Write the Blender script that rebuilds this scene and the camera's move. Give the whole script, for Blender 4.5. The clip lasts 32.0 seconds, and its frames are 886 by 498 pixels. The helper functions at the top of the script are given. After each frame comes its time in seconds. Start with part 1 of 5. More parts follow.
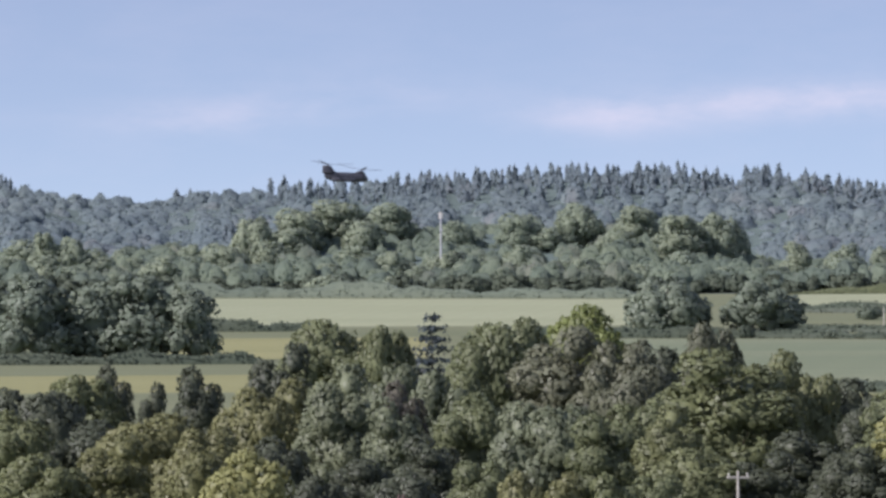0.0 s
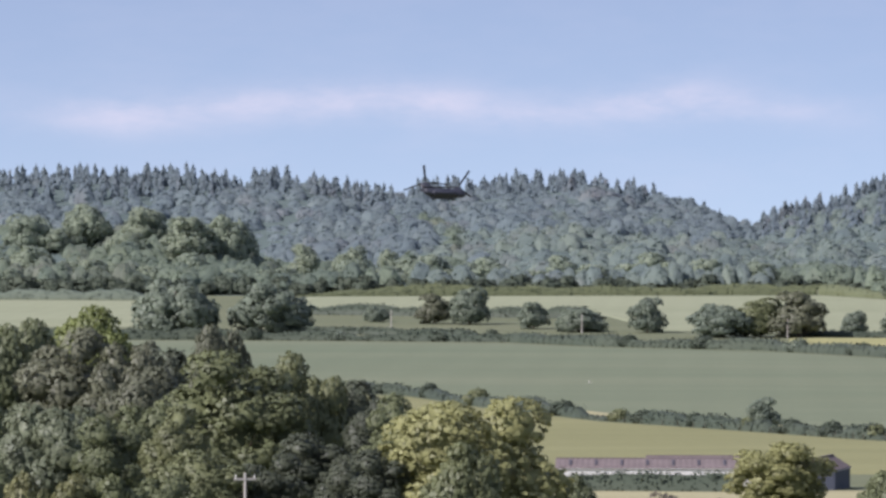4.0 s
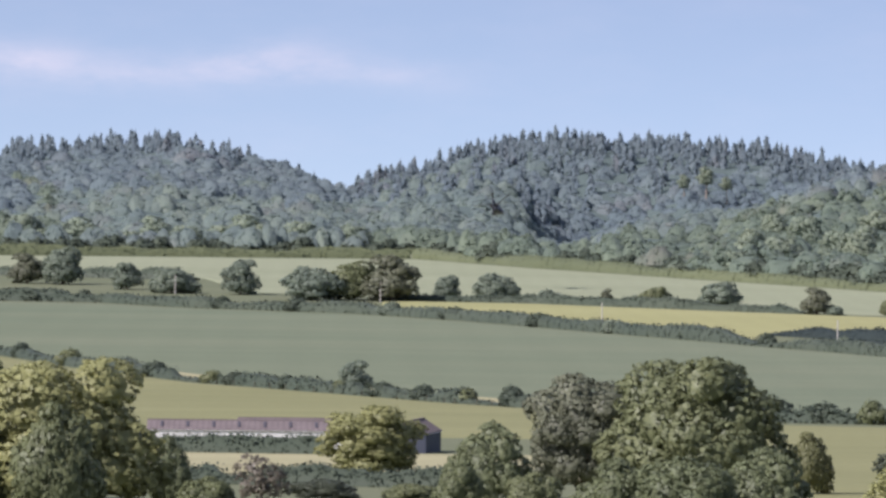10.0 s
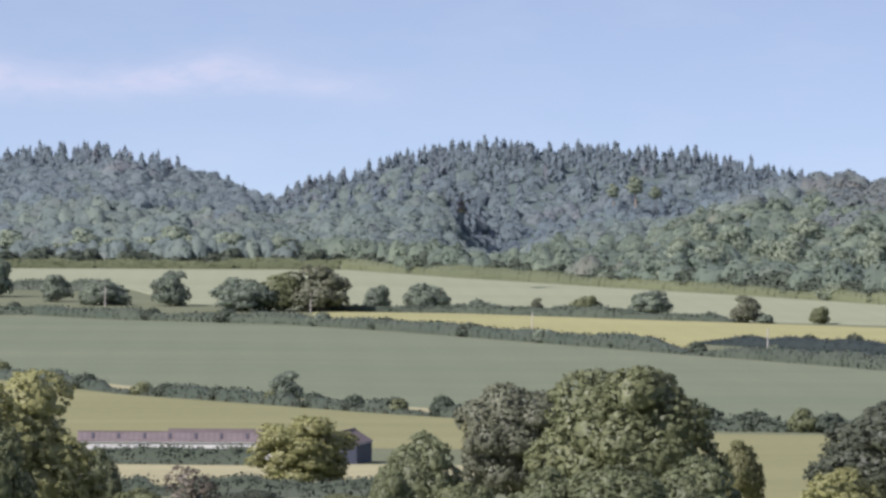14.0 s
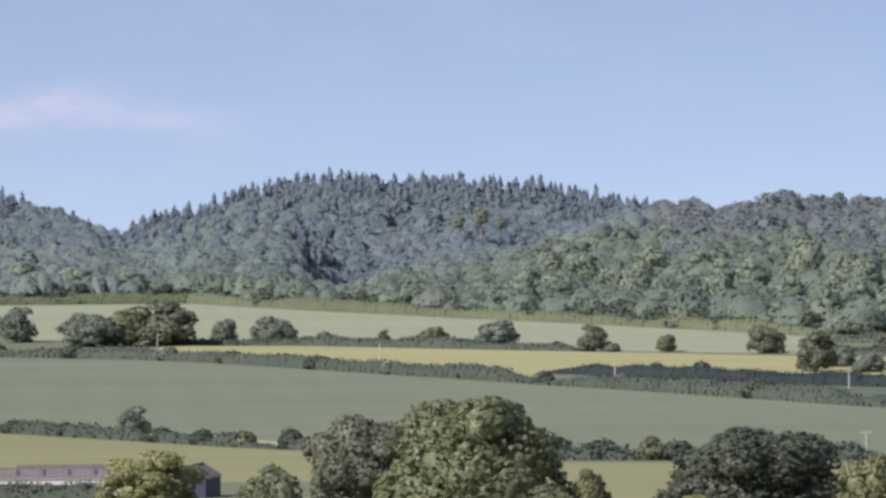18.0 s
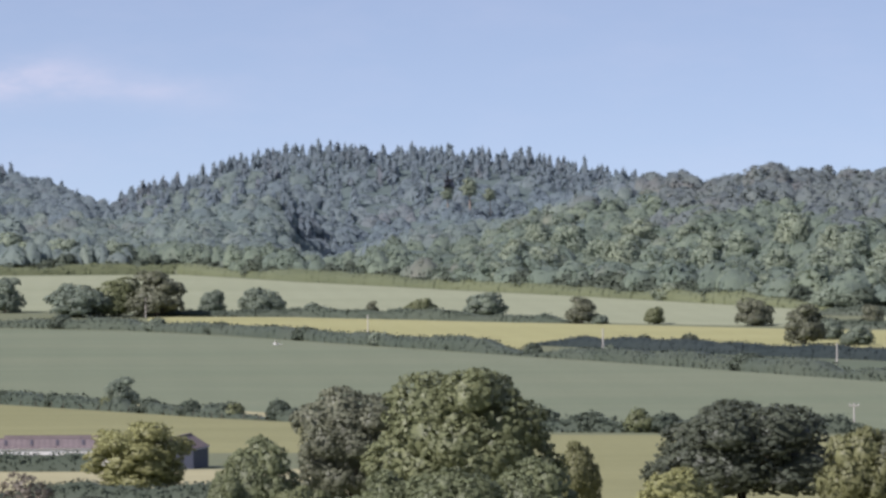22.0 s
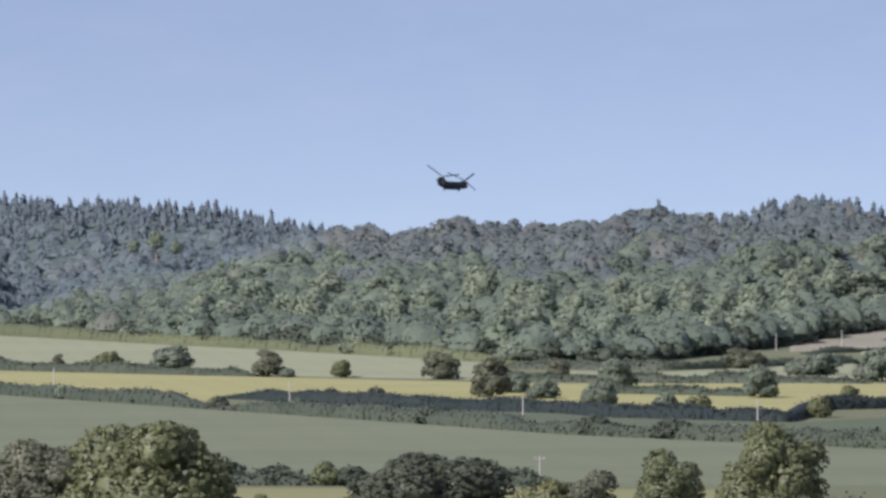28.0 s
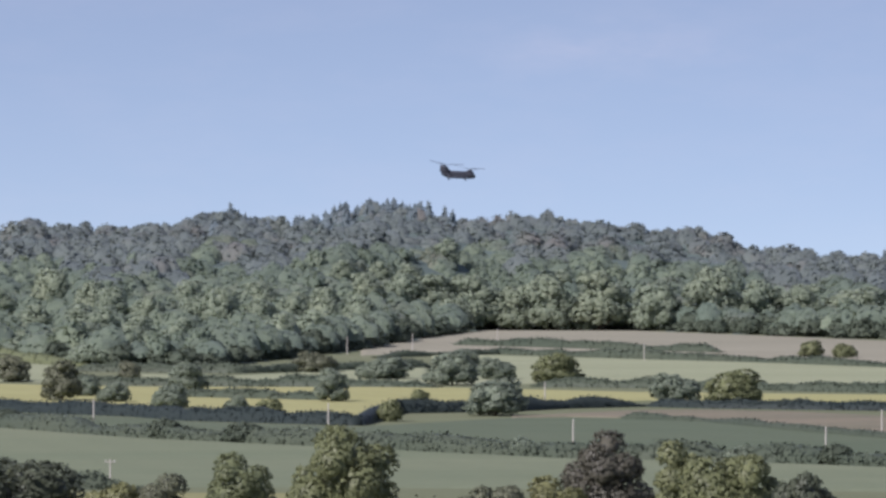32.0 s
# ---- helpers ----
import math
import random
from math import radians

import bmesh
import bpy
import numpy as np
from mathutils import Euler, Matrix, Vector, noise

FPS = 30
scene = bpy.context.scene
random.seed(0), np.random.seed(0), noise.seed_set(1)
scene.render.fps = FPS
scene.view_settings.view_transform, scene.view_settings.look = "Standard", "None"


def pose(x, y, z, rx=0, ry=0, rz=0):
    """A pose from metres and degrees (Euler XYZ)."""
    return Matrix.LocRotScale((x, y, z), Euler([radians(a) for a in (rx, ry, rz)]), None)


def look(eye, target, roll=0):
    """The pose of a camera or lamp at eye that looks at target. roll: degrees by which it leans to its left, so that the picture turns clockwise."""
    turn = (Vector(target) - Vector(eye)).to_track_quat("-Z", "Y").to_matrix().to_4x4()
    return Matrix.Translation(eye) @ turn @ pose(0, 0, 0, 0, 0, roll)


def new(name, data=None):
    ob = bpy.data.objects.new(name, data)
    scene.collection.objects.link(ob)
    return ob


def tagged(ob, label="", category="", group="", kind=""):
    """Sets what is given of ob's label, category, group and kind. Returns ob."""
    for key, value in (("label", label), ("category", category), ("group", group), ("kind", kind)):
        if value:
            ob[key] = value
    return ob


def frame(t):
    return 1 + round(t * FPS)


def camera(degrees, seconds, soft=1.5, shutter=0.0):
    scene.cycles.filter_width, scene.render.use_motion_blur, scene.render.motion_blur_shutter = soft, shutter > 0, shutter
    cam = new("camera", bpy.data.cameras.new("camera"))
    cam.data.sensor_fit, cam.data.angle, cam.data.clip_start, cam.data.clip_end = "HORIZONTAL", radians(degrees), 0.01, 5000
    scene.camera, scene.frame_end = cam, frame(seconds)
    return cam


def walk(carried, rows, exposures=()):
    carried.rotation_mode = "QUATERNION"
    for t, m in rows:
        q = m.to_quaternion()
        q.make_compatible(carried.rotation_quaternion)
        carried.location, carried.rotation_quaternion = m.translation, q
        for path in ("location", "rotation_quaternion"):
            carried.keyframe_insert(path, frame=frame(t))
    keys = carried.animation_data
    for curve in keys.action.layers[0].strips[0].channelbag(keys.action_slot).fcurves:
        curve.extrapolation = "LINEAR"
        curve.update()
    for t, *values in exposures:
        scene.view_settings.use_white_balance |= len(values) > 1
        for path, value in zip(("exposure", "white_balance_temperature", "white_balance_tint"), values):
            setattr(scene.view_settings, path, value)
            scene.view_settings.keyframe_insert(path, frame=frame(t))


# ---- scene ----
cam = camera(10, 32.0, soft=2.95)
EYE = (0, 0, 36)
PATH = [  # seconds, bearing, tilt, lean
    (0, -8.852, 0.099, -0.28), (0.5, -8.337, -0.140, -0.42), (1, -7.699, 0.157, -0.26), (1.5, -6.923, 0.299, -0.21),
    (2, -5.987, 0.494, -0.08), (2.5, -5.089, 0.084, -0.11), (3, -4.060, -0.089, -0.10), (3.5, -3.677, -0.002, -0.15),
    (4, -3.292, 0.105, -0.01), (4.5, -2.349, 0.143, 0.19), (6.5, 0.585, 0.021, -0.19), (7, 0.434, -0.472, -0.05),
    (7.5, 1.097, -0.255, 0.53), (8, 1.228, -0.218, 0.40), (8.5, 0.922, -0.449, 0.39), (9, 0.893, -0.354, 0.42),
    (9.5, 1.137, -0.330, 0.50), (10, 1.302, -0.300, 0.68), (10.5, 1.593, -0.237, 0.56), (11, 1.155, -0.438, 0.25),
    (11.5, 1.436, -0.528, 0.21), (12, 1.227, -0.315, 0.06), (12.5, 1.522, -0.577, 0.25), (13, 2.019, -0.142, 0.37),
    (13.5, 2.011, -0.123, 0.29), (15.5, 2.592, -0.476, 0.77), (16, 2.713, -0.013, 0.40), (16.5, 2.841, -0.038, 0.04),
    (17, 3.875, -0.108, -0.30), (17.5, 3.696, 0.103, -0.65), (18, 3.835, 0.181, -0.37), (18.5, 3.845, 0.105, -0.25),
    (19, 3.882, 0.171, -0.16), (19.5, 3.329, 0.210, -0.26), (20, 3.086, -0.296, -0.35), (20.5, 3.160, -0.002, -0.23),
    (21, 3.206, -0.122, -0.05), (21.5, 3.675, -0.328, 0.03), (22, 3.964, -0.140, -0.20), (22.5, 3.897, -0.154, -0.44),
    (23, 4.022, -0.075, -0.42), (23.5, 4.213, 0.146, -0.33), (24, 5.167, -0.025, 0.04), (24.5, 5.514, -0.064, 0.17),
    (26.5, 6.151, 0.469, 0.14), (27, 6.650, 0.568, 0.09), (27.5, 7.455, 0.512, 0.07), (28, 7.508, 0.452, -0.10),
    (28.5, 8.025, 0.484, -0.11), (29, 8.398, 0.325, -0.29), (29.5, 9.283, 0.491, -0.09), (30, 10.153, 0.472, -0.20),
    (30.5, 10.094, 0.424, -0.32), (31, 10.232, 0.163, -0.06), (31.5, 11.571, 0.652, 0.01), (32, 12.352, 0.492, 0.15),
]
walk(cam, [(t, pose(*EYE, 90 + e, 0, -a) @ pose(0, 0, 0, 0, 0, w)) for t, a, e, w in PATH], [(0, 0.76, 5840, 19.5), (8, 0.76, 5840, 19.5), (13, 0.82, 5840, 19.5), (17, 0.7, 5840, 19.5), (24, 0.7, 5840, 19.5), (28, 0.62, 5840, 19.5), (32, 0.58, 5840, 19.5)])

# ---- light ----
SUN_BEARING, SUN_HEIGHT = -122, 40
world = bpy.data.worlds.new("evening_sky")
scene.world = world
world.use_nodes = True


def link(tree, a, b):
    tree.links.new(a, b)


def node(tree, kind, **values):
    n = tree.nodes.new(kind)
    for k, v in values.items():
        if k in n.inputs:
            n.inputs[k].default_value = v
    return n


def math_node(tree, op, a, b=None, c=None, clamp=False):
    n = tree.nodes.new("ShaderNodeMath")
    n.operation, n.use_clamp = op, clamp
    for i, v in enumerate((a, b, c)):
        if v is None:
            continue
        if isinstance(v, (int, float)):
            n.inputs[i].default_value = v
        else:
            link(tree, v, n.inputs[i])
    return n.outputs[0]


def mix_colour(tree, fac, a, b, blend="MIX"):
    n = tree.nodes.new("ShaderNodeMix")
    n.data_type, n.blend_type = "RGBA", blend
    for slot, v in ((0, fac), (6, a), (7, b)):
        if isinstance(v, (int, float)):
            n.inputs[slot].default_value = v
        elif isinstance(v, tuple):
            n.inputs[slot].default_value = (*v, 1)
        else:
            link(tree, v, n.inputs[slot])
    return n.outputs[2]


def build_sky():
    tr = world.node_tree
    tr.nodes.clear()
    out = tr.nodes.new("ShaderNodeOutputWorld")
    bg = node(tr, "ShaderNodeBackground", Strength=0.09)
    sky = tr.nodes.new("ShaderNodeTexSky")
    sky.sky_type, sky.sun_disc = "NISHITA", False
    sky.sun_elevation, sky.sun_rotation = radians(SUN_HEIGHT), radians(SUN_BEARING)
    sky.air_density, sky.dust_density, sky.ozone_density = 1.0, 0.6, 2.0
    co = tr.nodes.new("ShaderNodeTexCoord")
    sep = tr.nodes.new("ShaderNodeSeparateXYZ")
    link(tr, co.outputs["Generated"], sep.inputs[0])
    # the low sky keeps the clear blue of the air above the haze
    comb = tr.nodes.new("ShaderNodeCombineXYZ")
    link(tr, sep.outputs[0], comb.inputs[0])
    link(tr, sep.outputs[1], comb.inputs[1])
    link(tr, math_node(tr, "MULTIPLY_ADD", sep.outputs[2], 2.4, 0.135), comb.inputs[2])
    link(tr, comb.outputs[0], sky.inputs[0])
    # soft banks of pink evening cloud, long and low
    stretch = tr.nodes.new("ShaderNodeMapping")
    stretch.inputs["Scale"].default_value = (34, 34, 100)
    link(tr, co.outputs["Generated"], stretch.inputs[0])
    wisps = node(tr, "ShaderNodeTexNoise", Scale=1.0, Detail=6.0, Roughness=0.62)
    link(tr, stretch.outputs[0], wisps.inputs["Vector"])
    bearing = math_node(tr, "ARCTAN2", sep.outputs[0], sep.outputs[1])
    total = None
    for b, h, wide, tall, amount in CLOUDS:
        dx = math_node(tr, "DIVIDE", math_node(tr, "SUBTRACT", bearing, radians(b)), radians(wide))
        dz = math_node(tr, "DIVIDE", math_node(tr, "SUBTRACT", sep.outputs[2], radians(h)), radians(tall))
        d2 = math_node(tr, "ADD", math_node(tr, "MULTIPLY", dx, dx), math_node(tr, "MULTIPLY", dz, dz))
        puff = math_node(tr, "MULTIPLY", math_node(tr, "POWER", 2.718, math_node(tr, "MULTIPLY", d2, -1.0)), amount)
        total = puff if total is None else math_node(tr, "ADD", total, puff)
    body = math_node(tr, "MULTIPLY_ADD", wisps.outputs[0], 2.2, -0.6, clamp=True)
    cover = math_node(tr, "MULTIPLY", math_node(tr, "MULTIPLY", total, 0.5), body, clamp=True)
    thin = math_node(tr, "MULTIPLY_ADD", wisps.outputs[0], 0.5, -0.22, clamp=True)
    cover = math_node(tr, "ADD", cover, math_node(tr, "MULTIPLY_ADD", thin, 0.35, 0.14), clamp=True)
    # summer haze takes the deep blue out of the clear sky
    air = mix_colour(tr, 1.0, sky.outputs[0], (1.1, .985, .865), "MULTIPLY")
    colour = mix_colour(tr, cover, air, CLOUD_COLOUR)
    link(tr, colour, bg.inputs[0])
    link(tr, bg.outputs[0], out.inputs[0])


# bearing, height, half width, half height in degrees, amount
CLOUDS = [(-7.0, 1.62, .8, .2, 1.1), (-5.5, 1.72, 1.1, .22, .85), (-4.1, 1.78, .9, .2, .9), (-2.3, 1.64, 1.2, .19, .75), (-.75, 1.78, .8, .22, 1.1), (.5, 1.68, 1.0, .17, .5),
          (-11.7, 1.6, 1.0, .16, .7), (-9.9, 1.8, 1.1, .2, .55), (-3.3, 1.75, .7, .2, .4), (14.2, 2.8, 1.2, .3, .35)]
CLOUD_COLOUR = (6.0, 5.35, 5.4)
build_sky()
sun = new("sun", bpy.data.lights.new("sun", "SUN"))
sun.data.energy, sun.data.angle, sun.data.color = 3.3, radians(1.2), (1.0, 0.92, 0.83)
sb, sh = radians(SUN_BEARING), radians(SUN_HEIGHT)
sun.matrix_world = look((math.sin(sb) * math.cos(sh) * 900, math.cos(sb) * math.cos(sh) * 900, math.sin(sh) * 900), (0, 0, 0))

# ---- materials ----


def surface(name, rough=0.8, specular=0.3, metallic=0.0):
    m = bpy.data.materials.new(name)
    m.use_nodes = True
    b = m.node_tree.nodes["Principled BSDF"]
    b.inputs["Roughness"].default_value = rough
    b.inputs["Specular IOR Level"].default_value = specular
    b.inputs["Metallic"].default_value = metallic
    return m, m.node_tree, b


def noise_at(tr, scale, detail=4.0, rough=0.55, stretch=None):
    co = tr.nodes.new("ShaderNodeTexCoord")
    n = node(tr, "ShaderNodeTexNoise", Scale=scale, Detail=detail, Roughness=rough)
    if stretch:
        mp = tr.nodes.new("ShaderNodeMapping")
        mp.inputs["Scale"].default_value = stretch
        link(tr, co.outputs["Object"], mp.inputs[0])
        link(tr, mp.outputs[0], n.inputs["Vector"])
    else:
        link(tr, co.outputs["Object"], n.inputs["Vector"])
    return n.outputs[0]


def plain(name, colour, rough=0.8, specular=0.3, metallic=0.0, scale=2.0, spread=0.25, stretch=None):
    """Paint, metal or wood: one colour with grain at two scales and a little relief."""
    m, tr, b = surface(name, rough, specular, metallic)
    a, c = noise_at(tr, scale, stretch=stretch), noise_at(tr, scale * 9, 3.0)
    dark, light = tuple(v * (1 - spread) for v in colour), tuple(min(1, v * (1 + spread)) for v in colour)
    col = mix_colour(tr, a, dark, light)
    col = mix_colour(tr, math_node(tr, "MULTIPLY", c, 0.3), col, dark)
    link(tr, col, b.inputs["Base Color"])
    bump = node(tr, "ShaderNodeBump", Strength=0.2, Distance=0.02)
    link(tr, c, bump.inputs["Height"])
    link(tr, bump.outputs[0], b.inputs["Normal"])
    return m


def foliage(name, colour, tint, spread=0.38, patch=0.02, through_light=0.28, gloss=0.3, haze_sheen=0.0, stand=False, rust=None):
    """Leaves: each leaf, each tree and each stretch of the wood differs a little in hue and tone."""
    m, tr, b = surface(name, 0.48, gloss)
    # a bluish sheen over the leaves stands in for haze
    b.inputs["Sheen Weight"].default_value, b.inputs["Sheen Roughness"].default_value = haze_sheen, 0.7
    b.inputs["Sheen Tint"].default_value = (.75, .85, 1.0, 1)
    geo, info = tr.nodes.new("ShaderNodeNewGeometry"), tr.nodes.new("ShaderNodeObjectInfo")
    leaf, tree, area = geo.outputs["Random Per Island"], info.outputs["Random"], noise_at(tr, patch, 3.0)
    area = math_node(tr, "MULTIPLY_ADD", area, 2.6, -0.8, clamp=True)
    if stand:
        tone = tr.nodes.new("ShaderNodeAttribute")
        tone.attribute_name = "tone"
        tree = tone.outputs["Fac"]
    hue = math_node(tr, "ADD", math_node(tr, "MULTIPLY", tree, 0.45), math_node(tr, "MULTIPLY", area, 0.55))
    col = mix_colour(tr, hue, colour, tint)
    if rust:
        turning = math_node(tr, "MULTIPLY_ADD", noise_at(tr, patch * 1.9, 4.0), 5.0, -2.75, clamp=True)
        col = mix_colour(tr, math_node(tr, "MULTIPLY", turning, .8), col, rust)
    dark = tuple(v * (1 - spread) for v in colour)
    col = mix_colour(tr, math_node(tr, "MULTIPLY", leaf, 0.75), col, dark)
    if stand:
        tuft = noise_at(tr, .21, 5.0, .72)
        col = mix_colour(tr, math_node(tr, "MULTIPLY_ADD", tuft, 4.2, -1.6, clamp=True), mix_colour(tr, .14, col, (.03, .045, .05)), col)
        bump = node(tr, "ShaderNodeBump", Strength=.35, Distance=5.0)
        link(tr, tuft, bump.inputs["Height"])
        link(tr, bump.outputs[0], b.inputs["Normal"])
    link(tr, col, b.inputs["Base Color"])
    lit = node(tr, "ShaderNodeBsdfTranslucent")
    link(tr, mix_colour(tr, 0.5, col, tint), lit.inputs[0])
    mx = node(tr, "ShaderNodeMixShader", Fac=through_light)
    out = tr.nodes["Material Output"]
    link(tr, b.outputs[0], mx.inputs[1])
    link(tr, lit.outputs[0], mx.inputs[2])
    link(tr, mx.outputs[0], out.inputs[0])
    return m


def crop(name, colour, tint, rows=0.0, patch=0.012):
    """A field: broad patches, fine tufts, and the faint lines that the drill left."""
    m, tr, b = surface(name, 0.9, 0.12)
    wide, fine = noise_at(tr, patch, 4.0, stretch=(0.35, 1, 1)), noise_at(tr, 0.6, 6.0, 0.7)
    streak = noise_at(tr, patch * 4, 5.0, 0.65, stretch=(0.14, 1, 1))
    wide = math_node(tr, "MULTIPLY_ADD", wide, 2.2, -0.6, clamp=True)
    col = mix_colour(tr, wide, colour, tint)
    streak = math_node(tr, "MULTIPLY_ADD", streak, 3.2, -1.5, clamp=True)
    col = mix_colour(tr, math_node(tr, "MULTIPLY", streak, 0.35), col, tuple(min(1, v * 1.22 + .015) for v in tint))
    col = mix_colour(tr, math_node(tr, "MULTIPLY", fine, 0.62), col, tuple(v * 0.55 for v in colour))
    if rows:
        w = node(tr, "ShaderNodeTexWave", Scale=rows, Distortion=1.5, Detail=2.0)
        co = tr.nodes.new("ShaderNodeTexCoord")
        link(tr, co.outputs["Object"], w.inputs["Vector"])
        col = mix_colour(tr, math_node(tr, "MULTIPLY", w.outputs["Fac"], 0.05), col, tuple(v * 0.5 for v in colour))
    link(tr, col, b.inputs["Base Color"])
    bump = node(tr, "ShaderNodeBump", Strength=0.6, Distance=0.3)
    link(tr, fine, bump.inputs["Height"])
    link(tr, bump.outputs[0], b.inputs["Normal"])
    return m


# leaf blues are raised throughout to stand in for haze
LEAF = {
    "oak": foliage("oak_leaves", (0.178, 0.205, 0.099), (0.301, 0.315, 0.158)),
    "lime": foliage("lime_leaves", (0.312, 0.320, 0.131), (0.458, 0.453, 0.206)),
    "fresh": foliage("fresh_maple_leaves", (0.199, 0.239, 0.079), (0.289, 0.319, 0.122)),
    "silver": foliage("whitebeam_leaves", (0.187, 0.217, 0.133), (0.292, 0.322, 0.197)),
    "grey": foliage("willow_leaves", (0.171, 0.186, 0.118), (0.265, 0.273, 0.178)),
    # for dark trees, and for crowns coloured dark in place of shade
    "dark": foliage("dark_crown_leaves", (0.101, 0.119, 0.079), (0.155, 0.171, 0.109)),
    "olive": foliage("elder_leaves", (0.200, 0.211, 0.094), (0.300, 0.298, 0.142)),
    "copper": foliage("copper_leaves", (0.136, 0.132, 0.099), (0.189, 0.177, 0.130)),
    "pine": foliage("cedar_needles", (0.062, 0.085, 0.091), (0.093, 0.115, 0.117)),
    # mid-distance trees: haze is painted in as a paler, bluer leaf
    "field": foliage("field_tree_leaves", (.19, .232, .168), (.29, .333, .232), .3, gloss=.2, haze_sheen=.05),
    "hedge": foliage("hedge_leaves", (0.100, 0.128, 0.092), (0.159, 0.182, 0.126), .3, patch=0.05, gloss=.1),
    # about half the tone of the other hedge leaves
    "shade": foliage("dark_hedge_leaves", (0.049, 0.066, 0.065), (0.074, 0.092, 0.081), .3, patch=0.05, gloss=.08),
    "bramble": foliage("dry_thorn_leaves", (0.204, 0.183, 0.137), (0.322, 0.279, 0.204)),
    "green": foliage("ash_leaves", (0.172, 0.200, 0.104), (0.282, 0.308, 0.157)),
    # far woods: colours lightened and blued, with aerial haze painted in
    "wood": foliage("hazed_woodland_leaves", (.235, .3, .28), (.37, .425, .3), .16, patch=0.011, through_light=.42, gloss=.08, haze_sheen=.13, stand=True, rust=(.37, .35, .325)),
    "chase": foliage("hazed_chase_wood_leaves", (.205, .26, .2), (.345, .395, .25), .16, patch=0.011, through_light=.42, gloss=.08, haze_sheen=.05, stand=True, rust=(.3, .275, .235)),
    "hanger": foliage("hillside_oak_leaves", (.195, .25, .19), (.318, .37, .236), .16, patch=0.011, through_light=.36, gloss=.08, haze_sheen=.07, stand=True, rust=(.32, .285, .235)),
    "upland": foliage("hazed_upland_oak_leaves", (0.228, 0.291, 0.302), (0.315, 0.369, 0.335), .16, patch=0.011, through_light=.42, gloss=.08, haze_sheen=.13, stand=True, rust=(.35, .33, .325)),
    "brow": foliage("hazed_hilltop_oak_leaves", (.195, .235, .22), (.27, .3, .25), .16, patch=0.011, through_light=.36, gloss=.08, haze_sheen=.13, stand=True, rust=(.285, .24, .2)),
    # raised in tone so these crowns look sunlit and hazy
    "edge": foliage("wood_edge_leaves", (.265, .32, .23), (.41, .45, .295), .2, through_light=.36, gloss=.1, haze_sheen=.13),
    # dark blue-green: the shade in the fold is put into this colour
    "shaded_fold": foliage("shaded_fold_leaves", (.12, .16, .165), (.16, .2, .195), .1, patch=0.015, through_light=.1, gloss=.08, haze_sheen=.13, stand=True),
    "fir": foliage("hazed_fir_needles", (0.224, 0.283, 0.306), (0.296, 0.355, 0.354), .12, patch=0.015, through_light=.42, gloss=.08, haze_sheen=.13, stand=True, rust=(.31, .29, .28)),
}
BARK = plain("bark", (.12, .095, .07), 0.9, 0.1, scale=3.0, stretch=(1, 1, .2))
PINE_BARK = plain("pale_pine_bark", (.42, .33, .24), 0.85, 0.15, scale=2.0, stretch=(1, 1, .2))
TIMBER = plain("weathered_pole_timber", (.52, .49, .43), 0.85, 0.2, scale=1.5, stretch=(1, 1, .1))
METAL = plain("galvanised_steel", (.62, .63, .63), 0.45, 0.5, 0.4)

# ---- land ----
# the lie of the valley: distance from the viewpoint, height below the eye
VALLEY_R = [0, 40, 120, 250, 450, 720, 1000, 1350, 1750, 2350, 2500]
VALLEY_Z = [-1.7, -3, -9, -19, -26, -32.5, -34, -31.7, -29, -16.4, -15]
# foot of the woods: bearing, distance
FOOT = [(-14, 2400), (-5, 2320), (1, 2350), (2.3, 2230), (4, 2110), (6.5, 1960), (8.5, 1840), (9.8, 1850), (11.4, 2040), (12.8, 2330), (14.5, 2330), (17, 2200)]
# the three ridges: bearing, height of their tree tops in degrees
RIDGE_FAR = [(-16, .9), (-13.85, .9), (-13, .79), (-11.9, .76), (-10.4, .87), (-9.45, .94), (-8.3, 1.0), (-6.1, 1.02), (-5.6, .92), (-5.2, 1.0), (-4.5, .97), (-4.2, .85), (-3.7, .83), (-2.7, .93),
             (-1.85, .96), (-1.4, .85), (-.9, .82), (-.2, .57), (.2, .48), (.5, .54), (1, .68), (1.55, .88), (2.2, .99), (2.9, 1.03), (3.5, 1.0), (4.8, .97), (5.24, .91), (5.9, .76), (6.6, .55), (8, .3), (18, .3)]
RIDGE_RIGHT = [(2.1, -.9), (2.5, -.45), (2.82, -.24), (3.14, -.05), (3.45, .08), (3.77, .15), (4.09, .2), (4.73, .38), (5.37, .52), (6, .69), (6.6, .7), (7.2, .71), (8.06, .8), (9.7, .86), (10.7, .9), (11.1, .94), (11.5, 1.01), (12, 1.0),
               (12.9, .97), (14.3, .92), (14.8, .82), (15.3, .7), (16, .54), (16.6, .49), (18, .5)]
RIDGE_LEFT = [(-16, .1), (-13.8, .12), (-11.6, .2), (-10.7, .42), (-9.5, .48), (-8.3, .45), (-7, .52), (-6, .46), (-5.5, .22), (-4.9, -.05), (-3, -.05), (-1.5, -.2), (0, -.6), (1, -.9)]
# foot of the far hill, behind the nearer spurs
FAR_FOOT = [(-16, 2640), (-6, 2640), (-3.5, 2520), (-1, 2350), (1.2, 2330), (2, 2480), (2.6, 2660), (18, 2700)]
TREE_SHADE = 0.165


def along(rows, a):
    return np.interp(a, [r[0] for r in rows], [r[1] for r in rows])


def valley(r):
    return sum(np.interp(r + d, VALLEY_R, VALLEY_Z) for d in (-60, -30, 0, 30, 60)) / 5


